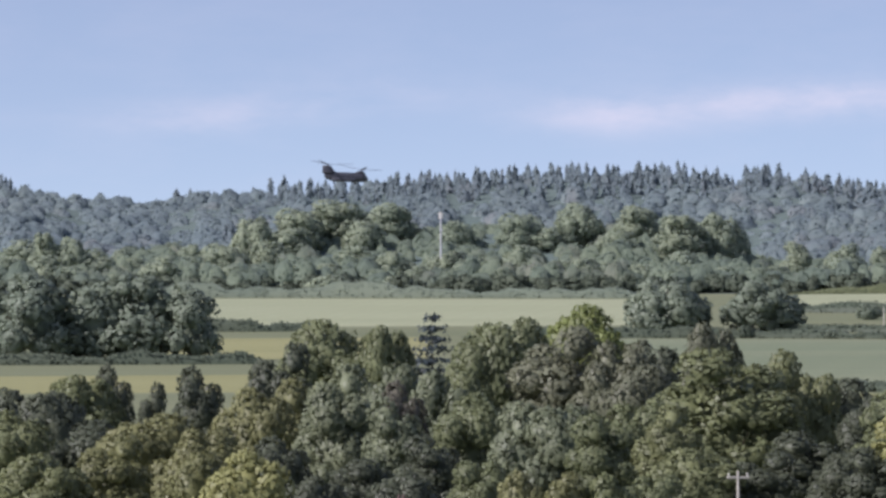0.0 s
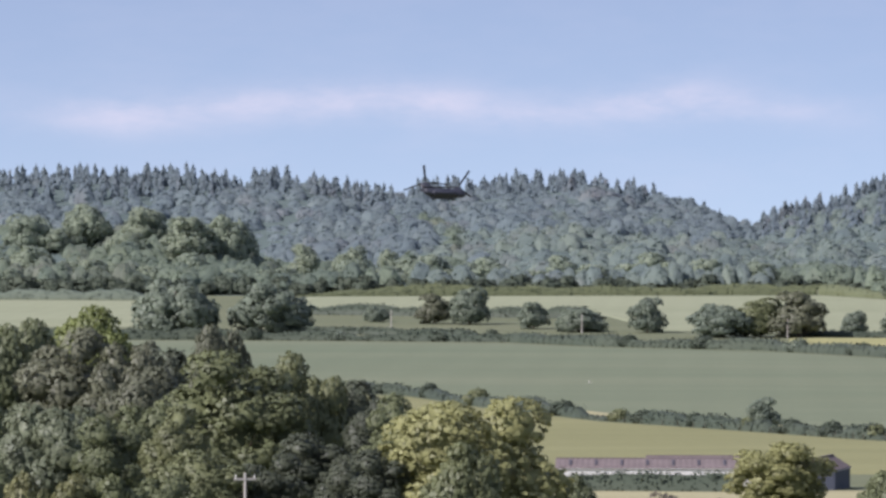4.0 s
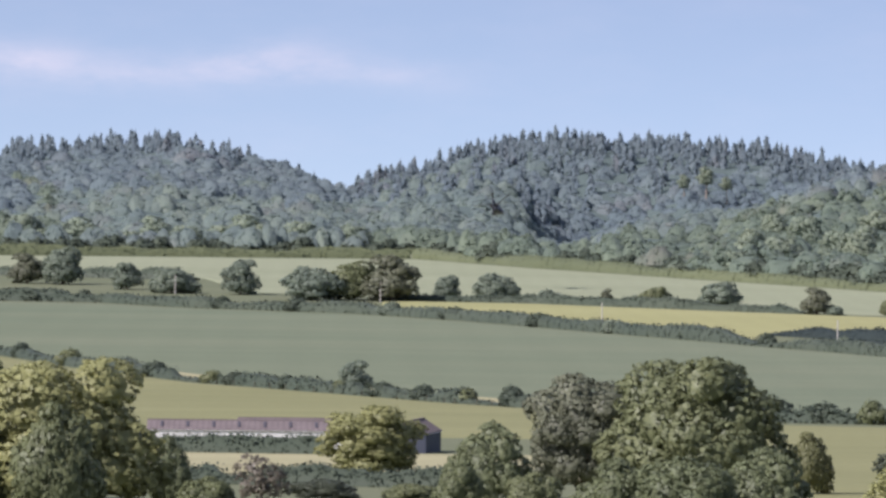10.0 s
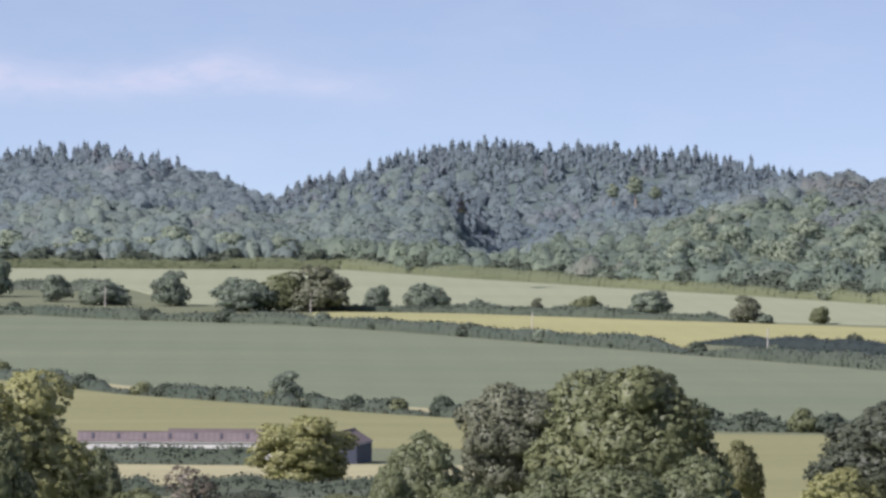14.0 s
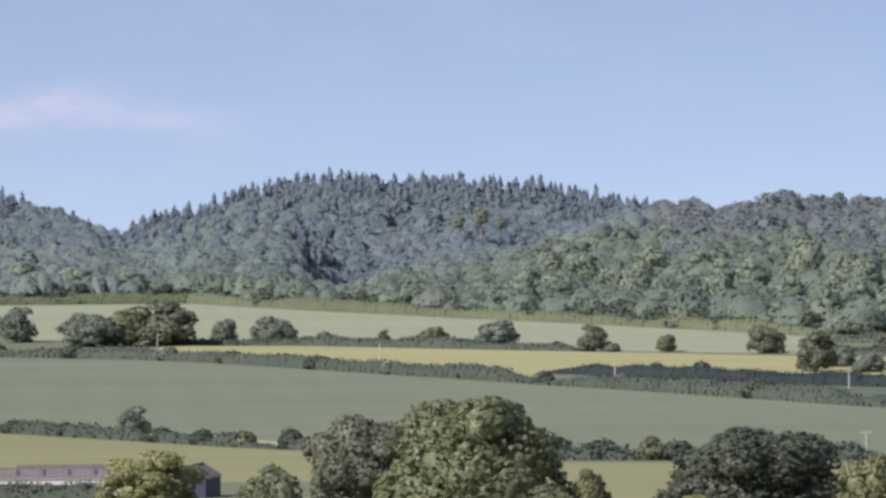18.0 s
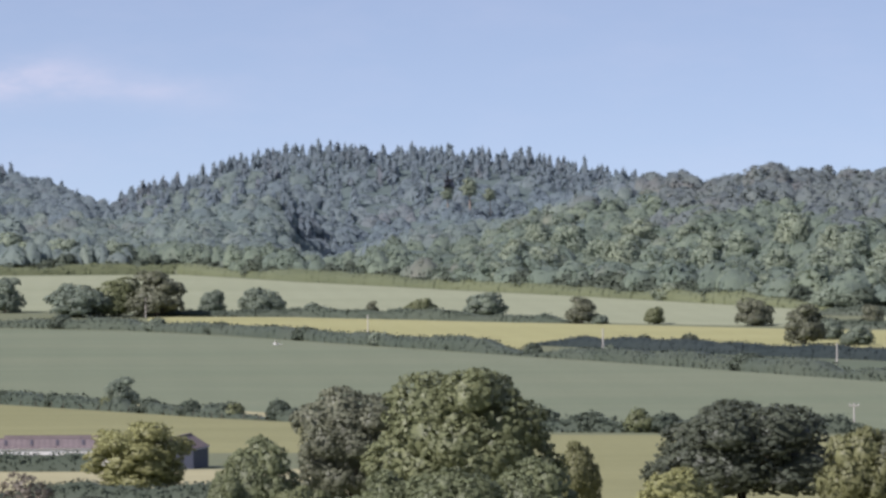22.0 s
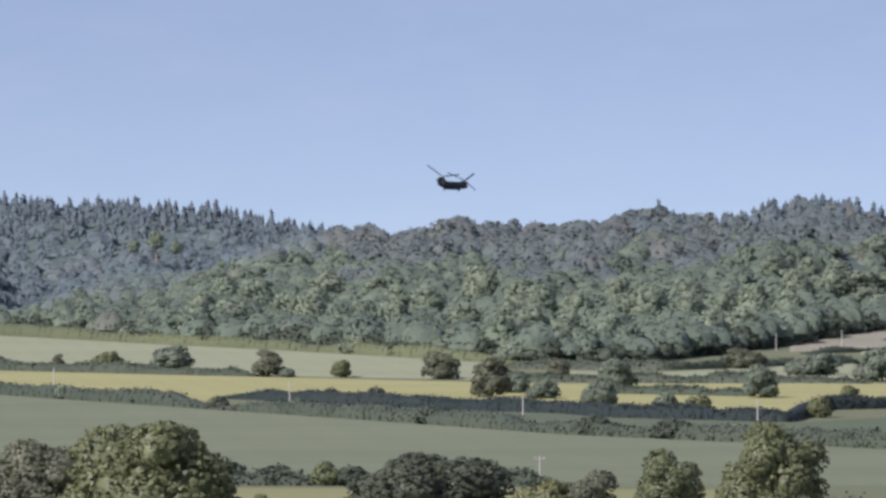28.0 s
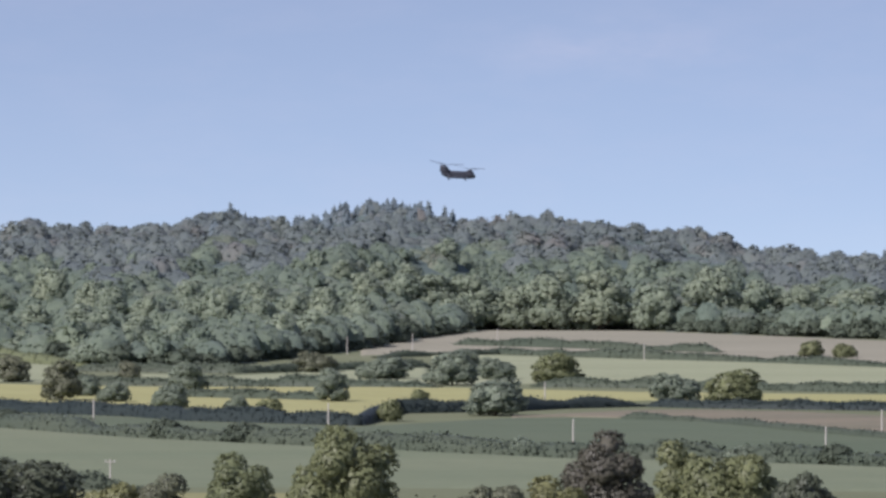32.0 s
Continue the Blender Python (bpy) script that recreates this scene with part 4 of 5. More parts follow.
WOOD_EDGE = [
    (-7.98, 2470, 22.3, 19.2, "mid_a", "edge"), (-7.31, 2480, 27.0, 23.1, "mid_d", "edge"), (-6.64, 2480, 23.5, 18.8, "mid_a", "edge"), (-6.16, 2440, 26.6, 23.4, "mid_b", "edge"),
    (-5.71, 2460, 28.0, 25.6, "mid_c", "edge"), (-10.03, 2500, 30.9, 20.9, "mid_a", "edge"), (-9.45, 2500, 28.5, 20.3, "mid_a", "edge"), (-4.86, 2420, 17.3, 22.8, "mid_b", "edge"),
    (-4.32, 2420, 19.6, 19.8, "mid_d", "edge"), (-3.9, 2420, 13.8, 19.4, "mid_a", "edge"), (-10.47, 2480, 25.8, 23.6, "mid_a", "edge"), (-10.99, 2470, 25.8, 24.4, "mid_c", "edge"),
    (-11.31, 2430, 25.3, 19.2, "mid_a", "edge"), (-13.03, 2440, 20.8, 23.7, "mid_d", "edge"), (-13.34, 2440, 16.2, 27.2, "mid_b", "edge"), (-8.37, 2400, 22.8, 11.6, "mid_c", "edge"),
    (-8.81, 2400, 15.9, 15.0, "mid_a", "edge"),
]
WOOD_FRINGE = [
    (-10.16, 2360, 21.1, 8.4, "shrub", "edge"), (-9.36, 2360, 18.4, 7.7, "shrub", "edge"), (-8.5, 2350, 15.7, 5.6, "shrub", "edge"), (-7.82, 2350, 15.7, 6.9, "shrub", "edge"),
    (-6.96, 2370, 19.8, 9.9, "mid_c", "edge"), (0.29, 2370, 21.2, 16.0, "mid_a", "edge"), (-2.2, 2360, 14.5, 11.7, "mid_b", "edge"), (-3.54, 2400, 34.8, 18.0, "mid_c", "edge"),
    (-2.9, 2400, 29.5, 13.8, "mid_c", "edge"), (-3.92, 2390, 24.0, 11.9, "mid_c", "edge"), (10.51, 2010, 23.6, 12.4, "mid_c", "edge"), (11.37, 2060, 25.3, 14.0, "mid_c", "edge"),
    (10.1, 1980, 17.7, 8.4, "mid_a", "edge"), (8.44, 1850, 24.8, 9.6, "mid_c", "edge"), (6.59, 1950, 19.6, 7.4, "mid_c", "edge"), (9.27, 1880, 16.8, 7.2, "mid_c", "edge"),
]
WOOD_FRONT = [
    (12.26, 2316, 24.6, 18.9, "mid_b", "edge"), (12.71, 2316, 25.8, 27.3, "mid_b", "edge"), (13.54, 2316, 27.1, 30.2, "mid_b", "edge"), (14.12, 2316, 25.8, 29.8, "mid_b", "edge"),
    (15.39, 2316, 27.1, 30.0, "mid_b", "edge"), (15.94, 2316, 22.0, 22.7, "mid_b", "edge"), (16.41, 2316, 23.3, 19.8, "mid_b", "edge"), (17.02, 2316, 31.0, 16.1, "mid_a", "edge"),
    (11.43, 2140, 22.7, 9.5, "mid_d", "edge"), (10.54, 2080, 24.4, 5.5, "mid_c", "edge"), (10.03, 2010, 17.9, 6.0, "mid_a", "edge"), (11.75, 2316, 23.3, 9.2, "mid_a", "edge"),
    (13.13, 2316, 20.7, 21.9, "mid_b", "edge"), (14.76, 2316, 25.8, 24.6, "mid_a", "edge"), (8.88, 1890, 23.2, 8.9, "mid_d", "edge"), (12.26, 2260, 17.7, 3.2, "mid_c", "edge"),
]
NEAR_UNDER = [
    (-1.35, 420, 5.2, 3.9, "bush_b", "oak"), (-0.01, 480, 7.0, 2.4, "bush_b", "dark"), (1.01, 470, 6.3, 2.3, "bush_b", "oak"), (1.52, 440, 4.4, 5.2, "bush_b", "green"),
    (2.36, 420, 5.2, 4.6, "bush_b", "oak"),
]
KIND_OF = {"fresh": "fresh green maple with a rounded top", "silver": "silvery whitebeam with pale shelving boughs", "edge": "round-headed woodland tree with dull leaves", "green": "mid-green ash in full summer leaf", "oak": "broad oak with dense mid-green leaves", "lime": "sunlit tree with bright yellow-green leaves", "grey": "grey-green willow with silvery leaves", "dark": "dark evergreen oak with a dense crown",
           "olive": "yellowish elder in full summer leaf", "bramble": "straggly dry brown thorn", "copper": "reddish brown copper beech", "field": "green broadleaved tree in full leaf"}


def build_trees():
    rng = np.random.default_rng(21)
    for rows, where, group in ((NEAR_WOOD, "in the near wood", "near wood"), (NEAR_EDGE, "by the farm", "farm trees"), (NEAR_RIGHT, "on the near slope", "near slope trees"), (FIELD_TREES, "along the barley field", "field trees"),
                               (HEDGE_TREES, "in a field hedge", "hedge trees"), (FAR_TREES, "among the far fields", "far field trees"), (TALL_CLUMP, "in a tall field clump", "tall clump"),
                               (WOOD_EDGE, "at the wood's edge", "wood edge trees"), (WOOD_FRINGE, "on the wood's fringe", "wood fringe trees"), (WOOD_FRONT, "before the hanging wood", "wood front trees"),
                               (NEAR_UNDER, "below the farm trees", "farm undergrowth")):
        for a, r, w, h, shape, leaf in rows:
            low = shape in ("bush", "shrub", "thorn")
            plant(shape, a, r, w, h, leaf, KIND_OF[leaf].replace("tree", "bush" if low else "tree") + ", " + where, group, rng.uniform(0, 6.28), "bush" if low else "tree", "bush" if low else "tree")
    for i in range(26):
        a = -4.9 + i * .5 + rng.uniform(-.15, .15)
        k = rng.uniform(2.6, 5.2)
        plant("shrub", a, float(along(LOW_HEDGE, a)) + rng.uniform(-1, 1.5), k * rng.uniform(1.0, 1.7), k * .8, ("hedge", "oak", "hedge")[i % 3], "bushy thorn standing proud of the low hedge", "hedge bushes", rng.uniform(0, 6.28), "bush", "bush")
    for i in range(30):
        a = -7.8 + i * .85 + rng.uniform(-.25, .25)
        k = rng.uniform(2.8, 4.6)
        plant("shrub", a, float(along(LANE_HEDGE, a)) + rng.uniform(-1, 2), k * rng.uniform(1.4, 2.6), k, ("hedge", "field", "hedge")[i % 3], "rounded bush growing out of the lane hedge", "lane bushes", rng.uniform(0, 6.28), "bush", "bush")
    # single crowns that stand out of the woods on the slopes
    for i in range(64):
        a = 4.6 + i * .128 + rng.uniform(-.1, .1)
        r = float(along(FOOT, a)) + (i * 89 % 290) + rng.uniform(0, 30)
        k = rng.uniform(12, 19)
        plant(("far_a", "far_b", "far_c")[i % 3], a, r, k, k * rng.uniform(.75, 1.0), "edge", "rounded oak standing out of the hillside wood", "hillside trees", rng.uniform(0, 6.28), sink=1.5)
    for i in range(58):
        a = -14 + i * .24 + rng.uniform(-.1, .1)
        r = float(along(FOOT, a)) + (6, 40, 95, 20)[i % 4] + rng.uniform(0, 30)
        k = rng.uniform(13, 23)
        plant(("far_a", "far_c", "far_b")[i % 3], a, r, k, k * rng.uniform(.65, .85), "edge", "round-headed tree at the front of the broad wood", "wood front crowns", rng.uniform(0, 6.28), sink=1.5)
    for a, r, h in ((4.27, 2776, 24), (4.02, 2782, 18), (4.5, 2788, 17)):
        plant("pine", a, r, h * .45, h, "edge", "tall pine with a bare pale trunk above the spur", "tall pines", a)
    plant("cedar", -8.98, 610, 9.0, 23.6, "pine", "dark layered cedar above the near wood", "near wood", 1.0)


# ---- buildings, poles ----
ROOF = plain("weathered_fibre_cement", (.2, .165, .155), 0.9, 0.15, scale=.4, spread=.3)
PANEL = plain("translucent_roof_sheet", (.085, .08, .09), 0.6, 0.3, scale=.5)
WHITE = plain("whitewashed_wall", (.78, .76, .70), 0.85, 0.2, scale=.6, spread=.12)
# very dark blue-grey: the gables' shade is painted into the cladding
SHADED_CLADDING = plain("shaded_blue_grey_cladding", (.06, .068, .09), 0.7, 0.3, scale=.6)
TILE = plain("red_clay_tiles", (.125, .085, .078), 0.85, 0.2, scale=1.2, spread=.35)
BRICK = plain("old_red_brick", (.2, .135, .115), 0.9, 0.15, scale=2.5, spread=.35)


def facing(a, r, turn=0.0, up=0.0):
    """A place on the ground whose y axis points away from the viewpoint."""
    p = spot(a, r, up)
    return pose(p.x, p.y, p.z, 0, 0, -a + turn)


def slope(x0, x1, y0, z0, y1, z1, thick=.12):
    """A roof slope between an eave and a ridge line."""
    bm = bmesh.new()
    n = max(1, int((x1 - x0) / .8))
    top, low = [], []
    for i in range(n * 2 + 1):
        x = x0 + (x1 - x0) * i / (2 * n)
        d = .035 * (i % 2)
        top.append((bm.verts.new((x, y0, z0 + thick + d)), bm.verts.new((x, y1, z1 + thick + d))))
        low.append((bm.verts.new((x, y0, z0)), bm.verts.new((x, y1, z1))))
    for i in range(2 * n):
        bm.faces.new((top[i][0], top[i + 1][0], top[i + 1][1], top[i][1]))
        bm.faces.new((low[i][0], low[i][1], low[i + 1][1], low[i + 1][0]))
        bm.faces.new((top[i][0], low[i][0], low[i + 1][0], top[i + 1][0]))
        bm.faces.new((top[i][1], top[i + 1][1], low[i + 1][1], low[i][1]))
    for k in (0, -1):
        bm.faces.new((top[k][0], top[k][1], low[k][1], low[k][0]))
    return bm


def gable(x, y0, y1, z_eave, z_top, thick=.2):
    bm = bmesh.new()
    ym = (y0 + y1) / 2
    rings = [[bm.verts.new((xx, y, z)) for y, z in ((y0, 0), (y1, 0), (y1, z_eave), (ym, z_top), (y0, z_eave))] for xx in (x, x + thick)]
    bm.faces.new(rings[0])
    bm.faces.new(rings[1][::-1])
    for i in range(5):
        bm.faces.new((rings[0][i], rings[0][(i + 1) % 5], rings[1][(i + 1) % 5], rings[1][i]))
    return bm


def barn(label, m, length, depth, eave, top, wall, roof, lights=0):
    b = tagged(new("barn"), label, "barn")
    b.matrix_basis = m
    h = length / 2
    part("front_wall", box_bm(-h, h, 0, .2, -.5, eave, .01), wall, b)
    part("back_wall", box_bm(-h, h, depth - .2, depth, -.5, eave, .01), wall, b)
    for x in (-h, h - .2):
        part("gable_wall", gable(x, .21, depth - .21, eave - .03, top - .12), SHADED_CLADDING, b, "gable wall with its shade put into the colour")
    part("roof_slope", slope(-h - .3, h + .3, -.12, eave - .04, depth / 2, top), roof, b)
    part("roof_slope", slope(-h - .3, h + .3, depth + .4, eave - .1, depth / 2, top), roof, b)
    part("ridge_cap", box_bm(-h - .3, h + .3, depth / 2 - .2, depth / 2 + .2, top + .1, top + .22, .04), roof, b)
    part("gutter", box_bm(-h, h, -.2, -.12, eave - .1, eave - .03, .02), WHITE, b)
    for i in range(lights):
        x = -h + length * (i + .5) / lights
        y0, y1 = depth * .12, depth * .38
        zz = lambda y: eave - .1 + (y + .4) / (depth / 2 + .4) * (top - eave + .1) + .2
        part("roof_light", slope(x - .2, x + .2, y0, zz(y0), y1, zz(y1), .03), PANEL, b, "dull grey roof light")
    return b


def house(label, m, length, depth, eave, top, chimney_at):
    b = tagged(new("house"), label, "house")
    b.matrix_basis = m
    h = length / 2
    part("front_wall", box_bm(-h, h, 0, .3, -.5, eave, .01), WHITE, b)
    part("back_wall", box_bm(-h, h, depth - .3, depth, -.5, eave, .01), WHITE, b)
    for x in (-h, h - .3):
        part("gable_wall", gable(x, .31, depth - .31, eave - .03, top - .15, .3), WHITE, b)
    for y in (-.3, depth + .3):
        part("roof_slope", slope(-h - .2, h + .2, y, eave - .15, depth / 2, top), TILE, b, "red tiled slope")
    part("ridge_tiles", box_bm(-h - .2, h + .2, depth / 2 - .14, depth / 2 + .14, top + .1, top + .24, .05), TILE, b)
    for x in chimney_at:
        stack = part("chimney", box_bm(x - .35, x + .35, depth / 2 - .3, depth / 2 + .3, top - .4, top + .6, .03), BRICK, b, "brick chimney stack")
        part("chimney_cap", box_bm(x - .42, x + .42, depth / 2 - .37, depth / 2 + .37, top + .6, top + .7, .02), BRICK, stack)
        for dx in (-.16, .16):
            bm = bmesh.new()
            tube(bm, (x + dx, depth / 2, top + .68), (x + dx, depth / 2, top + 1.0), .12, .1, 8)
            part("chimney_pot", bm, TILE, stack)
    for x in (-h * .5, h * .5):
        w = part("window", box_bm(x - .5, x + .5, -.03, .02, 1.0, 2.1, .01), WHITE, b)
        part("pane", box_bm(x - .43, x + .43, -.05, -.02, 1.07, 2.03), GLASS, w)
    return b


def build_buildings():
    barn("long low barn with a faded brown roof and white wall", facing(-.98, 702), 25, 11, 2.75, 3.8, WHITE, ROOF, 7)
    barn("second barn with a faded brown roof behind the first", facing(-.3, 716), 17, 11, 2.75, 3.85, WHITE, ROOF, 4)
    barn("dark grey shed with its gable in shade", facing(1.22, 700, 80), 12, 5, 2.8, 4.4, SHADED_CLADDING, ROOF)
    house("red-tiled cottage half hidden under the trees", facing(-9.4, 358), 6.4, 6, 2.4, 4.9, (.4,))
    house("red-tiled cottage with brick chimneys among trees", facing(-4.27, 345, 8), 3.9, 5, 1.9, 3.6, (-1.6, 1.6))


def pole(a, r, height, label, arm=True, thick=.2):
    p = tagged(new("telegraph_pole"), label, "pole", "telegraph poles")
    p.matrix_basis = facing(a, r, 12)
    bm = bmesh.new()
    tube(bm, (0, 0, -.8), (0, 0, height), thick, thick * .8, 10)
    part("post", bm, TIMBER, p)
    if arm:
        part("crossarm", box_bm(-.9, .9, -.08, .08, height - .6, height - .42, .02), TIMBER, p)
        for x in (-.75, 0, .75):
            bm = bmesh.new()
            tube(bm, (x, 0, height - .42), (x, 0, height - .16), .05, .07, 8)
            part("insulator", bm, WHITE, p, "white insulator")
    return p


def mast(a, r, height):
    m = tagged(new("radio_mast"), "pale grey telephone mast above the trees", "mast")
    m.matrix_basis = facing(a, r)
    bm = bmesh.new()
    tube(bm, (0, 0, -1), (0, 0, height - 3.4), .55, .42, 12)
    part("column", bm, METAL, m)
    bm = bmesh.new()
    tube(bm, (0, 0, height - 3.6), (0, 0, height), .16, .14, 8)
    part("head_pole", bm, METAL, m)
    for k in range(3):
        t = k * 2.09 + .5
        c, s = math.cos(t) * .75, math.sin(t) * .75
        part("antenna_panel", box_bm(c - .3, c + .3, s - .2, s + .2, height - 3.2, height - .2, .05), WHITE, m, "white antenna panel")
    part("dish", box_bm(.5, 1.1, -.3, .1, height - 9, height - 8.3, .1), METAL, m)
    return m


POLES = [(-3.88, 1884), (-5.94, 1897), (-1.72, 1838), (.6, 1783), (3.11, 1522), (5.77, 1353), (8.41, 1260), (11.06, 1229), (13.83, 1111), (16.68, 1065), (17.31, 1187), (10.59, 2011), (11.27, 1973),
         (14.63, 1905), (13.51, 1385), (9.9, 1893), (12.97, 2089), (12.01, 2015)]


CAR_GLASS = plain("dark_car_glass", (.03, .035, .04), 0.1, 0.6, scale=.5)
CAR_TYRE = plain("car_tyre_rubber", (.03, .03, .03), 0.85, 0.2)


def car(a, r, turn):
    c = tagged(new("car"), "small white car parked at the wood's edge", "car", "parked cars")
    c.matrix_basis = facing(a, r, turn, .34)
    part("body", loft([(-2.1, .7, .05, .55), (-1.9, .85, -.05, .62), (1.5, .85, -.05, .58), (2.0, .8, .0, .45), (2.1, .65, .08, .35)], 14, 5), WHITE, c, smooth=True)
    cabin = part("cabin", loft([(-1.9, .62, .5, .62), (-1.5, .7, .5, 1.08), (.3, .7, .5, 1.1), (1.2, .66, .5, .6)], 14, 5), WHITE, c, smooth=True)
    for s in (-1, 1):
        part("side_window", box_bm(-1.4, .4, s * .7 - .02, s * .7 + .02, .68, 1.0, .01), CAR_GLASS, cabin)
        for x in (-1.3, 1.3):
            bm = bmesh.new()
            tube(bm, (x, s * .78 - .1, -.02), (x, s * .78 + .1, -.02), .32, .32, 14)
            part("wheel", bm, CAR_TYRE, c, "black wheel")


def build_poles():
    for i, (a, r) in enumerate(POLES):
        pole(a, r, 7.0 if r > 1300 else 5.6, "weathered wooden telegraph pole beside a hedge", arm=False)
    pole(8.6, 860, 4.9, "wooden pole with a crossarm in the low hedge", thick=.15)
    pole(-5.53, 400, 7.3, "wooden pole with a crossarm before the trees", thick=.13)
    car(-8.58, 2282, 6)
    car(-8.02, 2280, -8)
    mast(-8.875, 2400, 21.8 + EYE[2] - float(land(-8.875, 2400)))


# ---- helicopter ----
# dark green paint with a blue-grey haze tint mixed into it
HAZED_GREEN = plain("hazed_green_aircraft_paint", (.043, .046, .06), 0.5, 0.4, scale=.8)
GLASS = plain("dark_cockpit_glazing", (.015, .02, .025), 0.12, 0.6, scale=.5)
BLADE = plain("rotor_blade_grey", (.045, .043, .05), 0.6, 0.3, scale=1.0)
TYRE = plain("tyre_rubber", (.02, .02, .02), 0.85, 0.2)
EXHAUST = plain("burnt_exhaust_steel", (.06, .05, .045), 0.5, 0.4, 0.6)


def loft(sections, n=16, power=3.0):
    """A closed hull through rounded sections: x, half width, bottom, top."""
    bm = bmesh.new()
    rings = []
    for x, hw, z0, z1 in sections:
        ring = []
        for i in range(n):
            t = 2 * math.pi * i / n
            c, s = math.cos(t), math.sin(t)
            k = (abs(c) ** power + abs(s) ** power) ** (-1 / power)
            ring.append(bm.verts.new((x, c * k * hw, (z0 + z1) / 2 + s * k * (z1 - z0) / 2)))
        rings.append(ring)
    for a, b in zip(rings, rings[1:]):
        for i in range(n):
            bm.faces.new((a[i], a[(i + 1) % n], b[(i + 1) % n], b[i]))
    bm.faces.new(rings[0][::-1])
    bm.faces.new(rings[-1])
    return bm


def box_bm(x0, x1, y0, y1, z0, z1, bevel=0.0):
    bm = bmesh.new()
    bmesh.ops.create_cube(bm, size=1, matrix=Matrix.Translation(((x0 + x1) / 2, (y0 + y1) / 2, (z0 + z1) / 2)) @ Matrix.Diagonal((x1 - x0, y1 - y0, z1 - z0, 1)))
    if bevel:
        bmesh.ops.bevel(bm, geom=bm.edges[:], offset=bevel, segments=2, affect="EDGES")
    return bm


def build_helicopter():
    heli = new("helicopter")
    tagged(heli, "dark grey-green twin-rotor military transport helicopter in low flight", "helicopter")
    part("fuselage", loft([(-7.6, .9, .9, 2.0), (-6.6, 1.25, .2, 2.5), (-4.6, 1.3, -.55, 2.6), (-3, 1.3, -.6, 2.5), (4.6, 1.3, -.6, 2.45), (6.0, 1.25, -.55, 2.4), (7.0, 1.05, -.4, 1.9), (7.6, .75, -.15, 1.25), (7.9, .3, .2, .8)]), HAZED_GREEN, heli, smooth=True)
    part("rear_pylon", loft([(-8.3, .12, 2.6, 5.0), (-7.6, .4, 1.9, 5.1), (-6.5, .62, 2.0, 5.0), (-5.2, .6, 2.2, 4.7), (-4.3, .4, 2.3, 3.4), (-3.2, .2, 2.3, 2.6)], 12), HAZED_GREEN, heli, smooth=True)
    part("front_pylon", loft([(2.9, .2, 2.2, 2.5), (4.0, .55, 2.2, 3.2), (5.4, .7, 2.1, 3.55), (6.3, .6, 1.9, 3.2), (7.0, .3, 1.7, 2.3)], 12), HAZED_GREEN, heli, smooth=True)
    part("spine_tunnel", loft([(-3.6, .3, 2.3, 2.75), (3.4, .3, 2.3, 2.7)], 8), HAZED_GREEN, heli, smooth=True)
    for s in (-1, 1):
        part("fuel_sponson", loft([(-5.0, .2, -.4, .4), (-4.3, .48, -.6, .75), (3.2, .48, -.6, .75), (4.1, .2, -.4, .4)], 12), HAZED_GREEN, heli, smooth=True).location = (0, s * 1.5, 0)
        eng = part("engine", loft([(-7.9, .32, 2.25, 2.95), (-7.4, .42, 2.15, 3.1), (-5.2, .45, 2.1, 3.1), (-4.6, .32, 2.25, 2.95)], 12), HAZED_GREEN, heli, smooth=True)
        eng.location = (0, s * 1.15, 0)
        part("exhaust", loft([(-8.3, .36, 2.25, 2.95), (-7.88, .3, 2.3, 2.9)], 12), EXHAUST, eng, "burnt steel exhaust")
        for x, nm in ((3.4, "front_wheel"), (-4.2, "rear_wheel")):
            bm = bmesh.new()
            tube(bm, (x, s * 1.35 - .14, -1.1), (x, s * 1.35 + .14, -1.1), .34, .34, 12)
            wheel = part(nm, bm, TYRE, heli, "black tyre")
            bm = bmesh.new()
            tube(bm, (x, s * 1.35, -1.1), (x, s * 1.3, -.45), .07, .09, 6)
            part("gear_leg", bm, METAL, wheel)
        for x in (-2.6, -.8, 1.0, 2.8):
            bm = bmesh.new()
            tube(bm, (x, s * 1.28, 1.35), (x, s * 1.33, 1.35), .21, .19, 10)
            part("porthole", bm, GLASS, heli, "round dark window")
        part("side_window", box_bm(5.9, 6.7, s * 1.18 - .04, s * 1.18 + .04, .95, 1.75, .03), GLASS, heli, "dark cockpit side glazing")
    part("windscreen", loft([(6.95, .95, 1.0, 1.85), (7.3, .8, .95, 1.55), (7.62, .6, .85, 1.2)], 12), GLASS, heli, "dark wrap-round windscreen", True)
    part("ramp", box_bm(-7.5, -5.2, -1.0, 1.0, -.1, .05, .03), HAZED_GREEN, heli).matrix_basis = pose(0, 0, -.35, 0, 18, 0) 
    rotors = []
    for x, z, nm in ((5.5, 3.75, "front_rotor"), (-6.4, 5.35, "rear_rotor")):
        bm = bmesh.new()
        tube(bm, (0, 0, -.5), (0, 0, .22), .22, .16, 10)
        hub = part(nm, bm, EXHAUST, heli, "three-bladed rotor")
        hub.matrix_basis = pose(x, 0, z)
        for k in range(3):
            m = Matrix.Rotation(k * 2 * math.pi / 3, 4, "Z") @ Matrix.Rotation(radians(-6), 4, "Y")
            bm = box_bm(1.0, 9.1, -.4, .4, -.05, .05, .02)
            tube(bm, (.1, 0, 0), (1.1, 0, 0), .13, .1, 6)
            blade = part("blade", bm, BLADE, hub)
            blade.matrix_basis = m
        rotors.append((hub, x, z))
    return heli, rotors


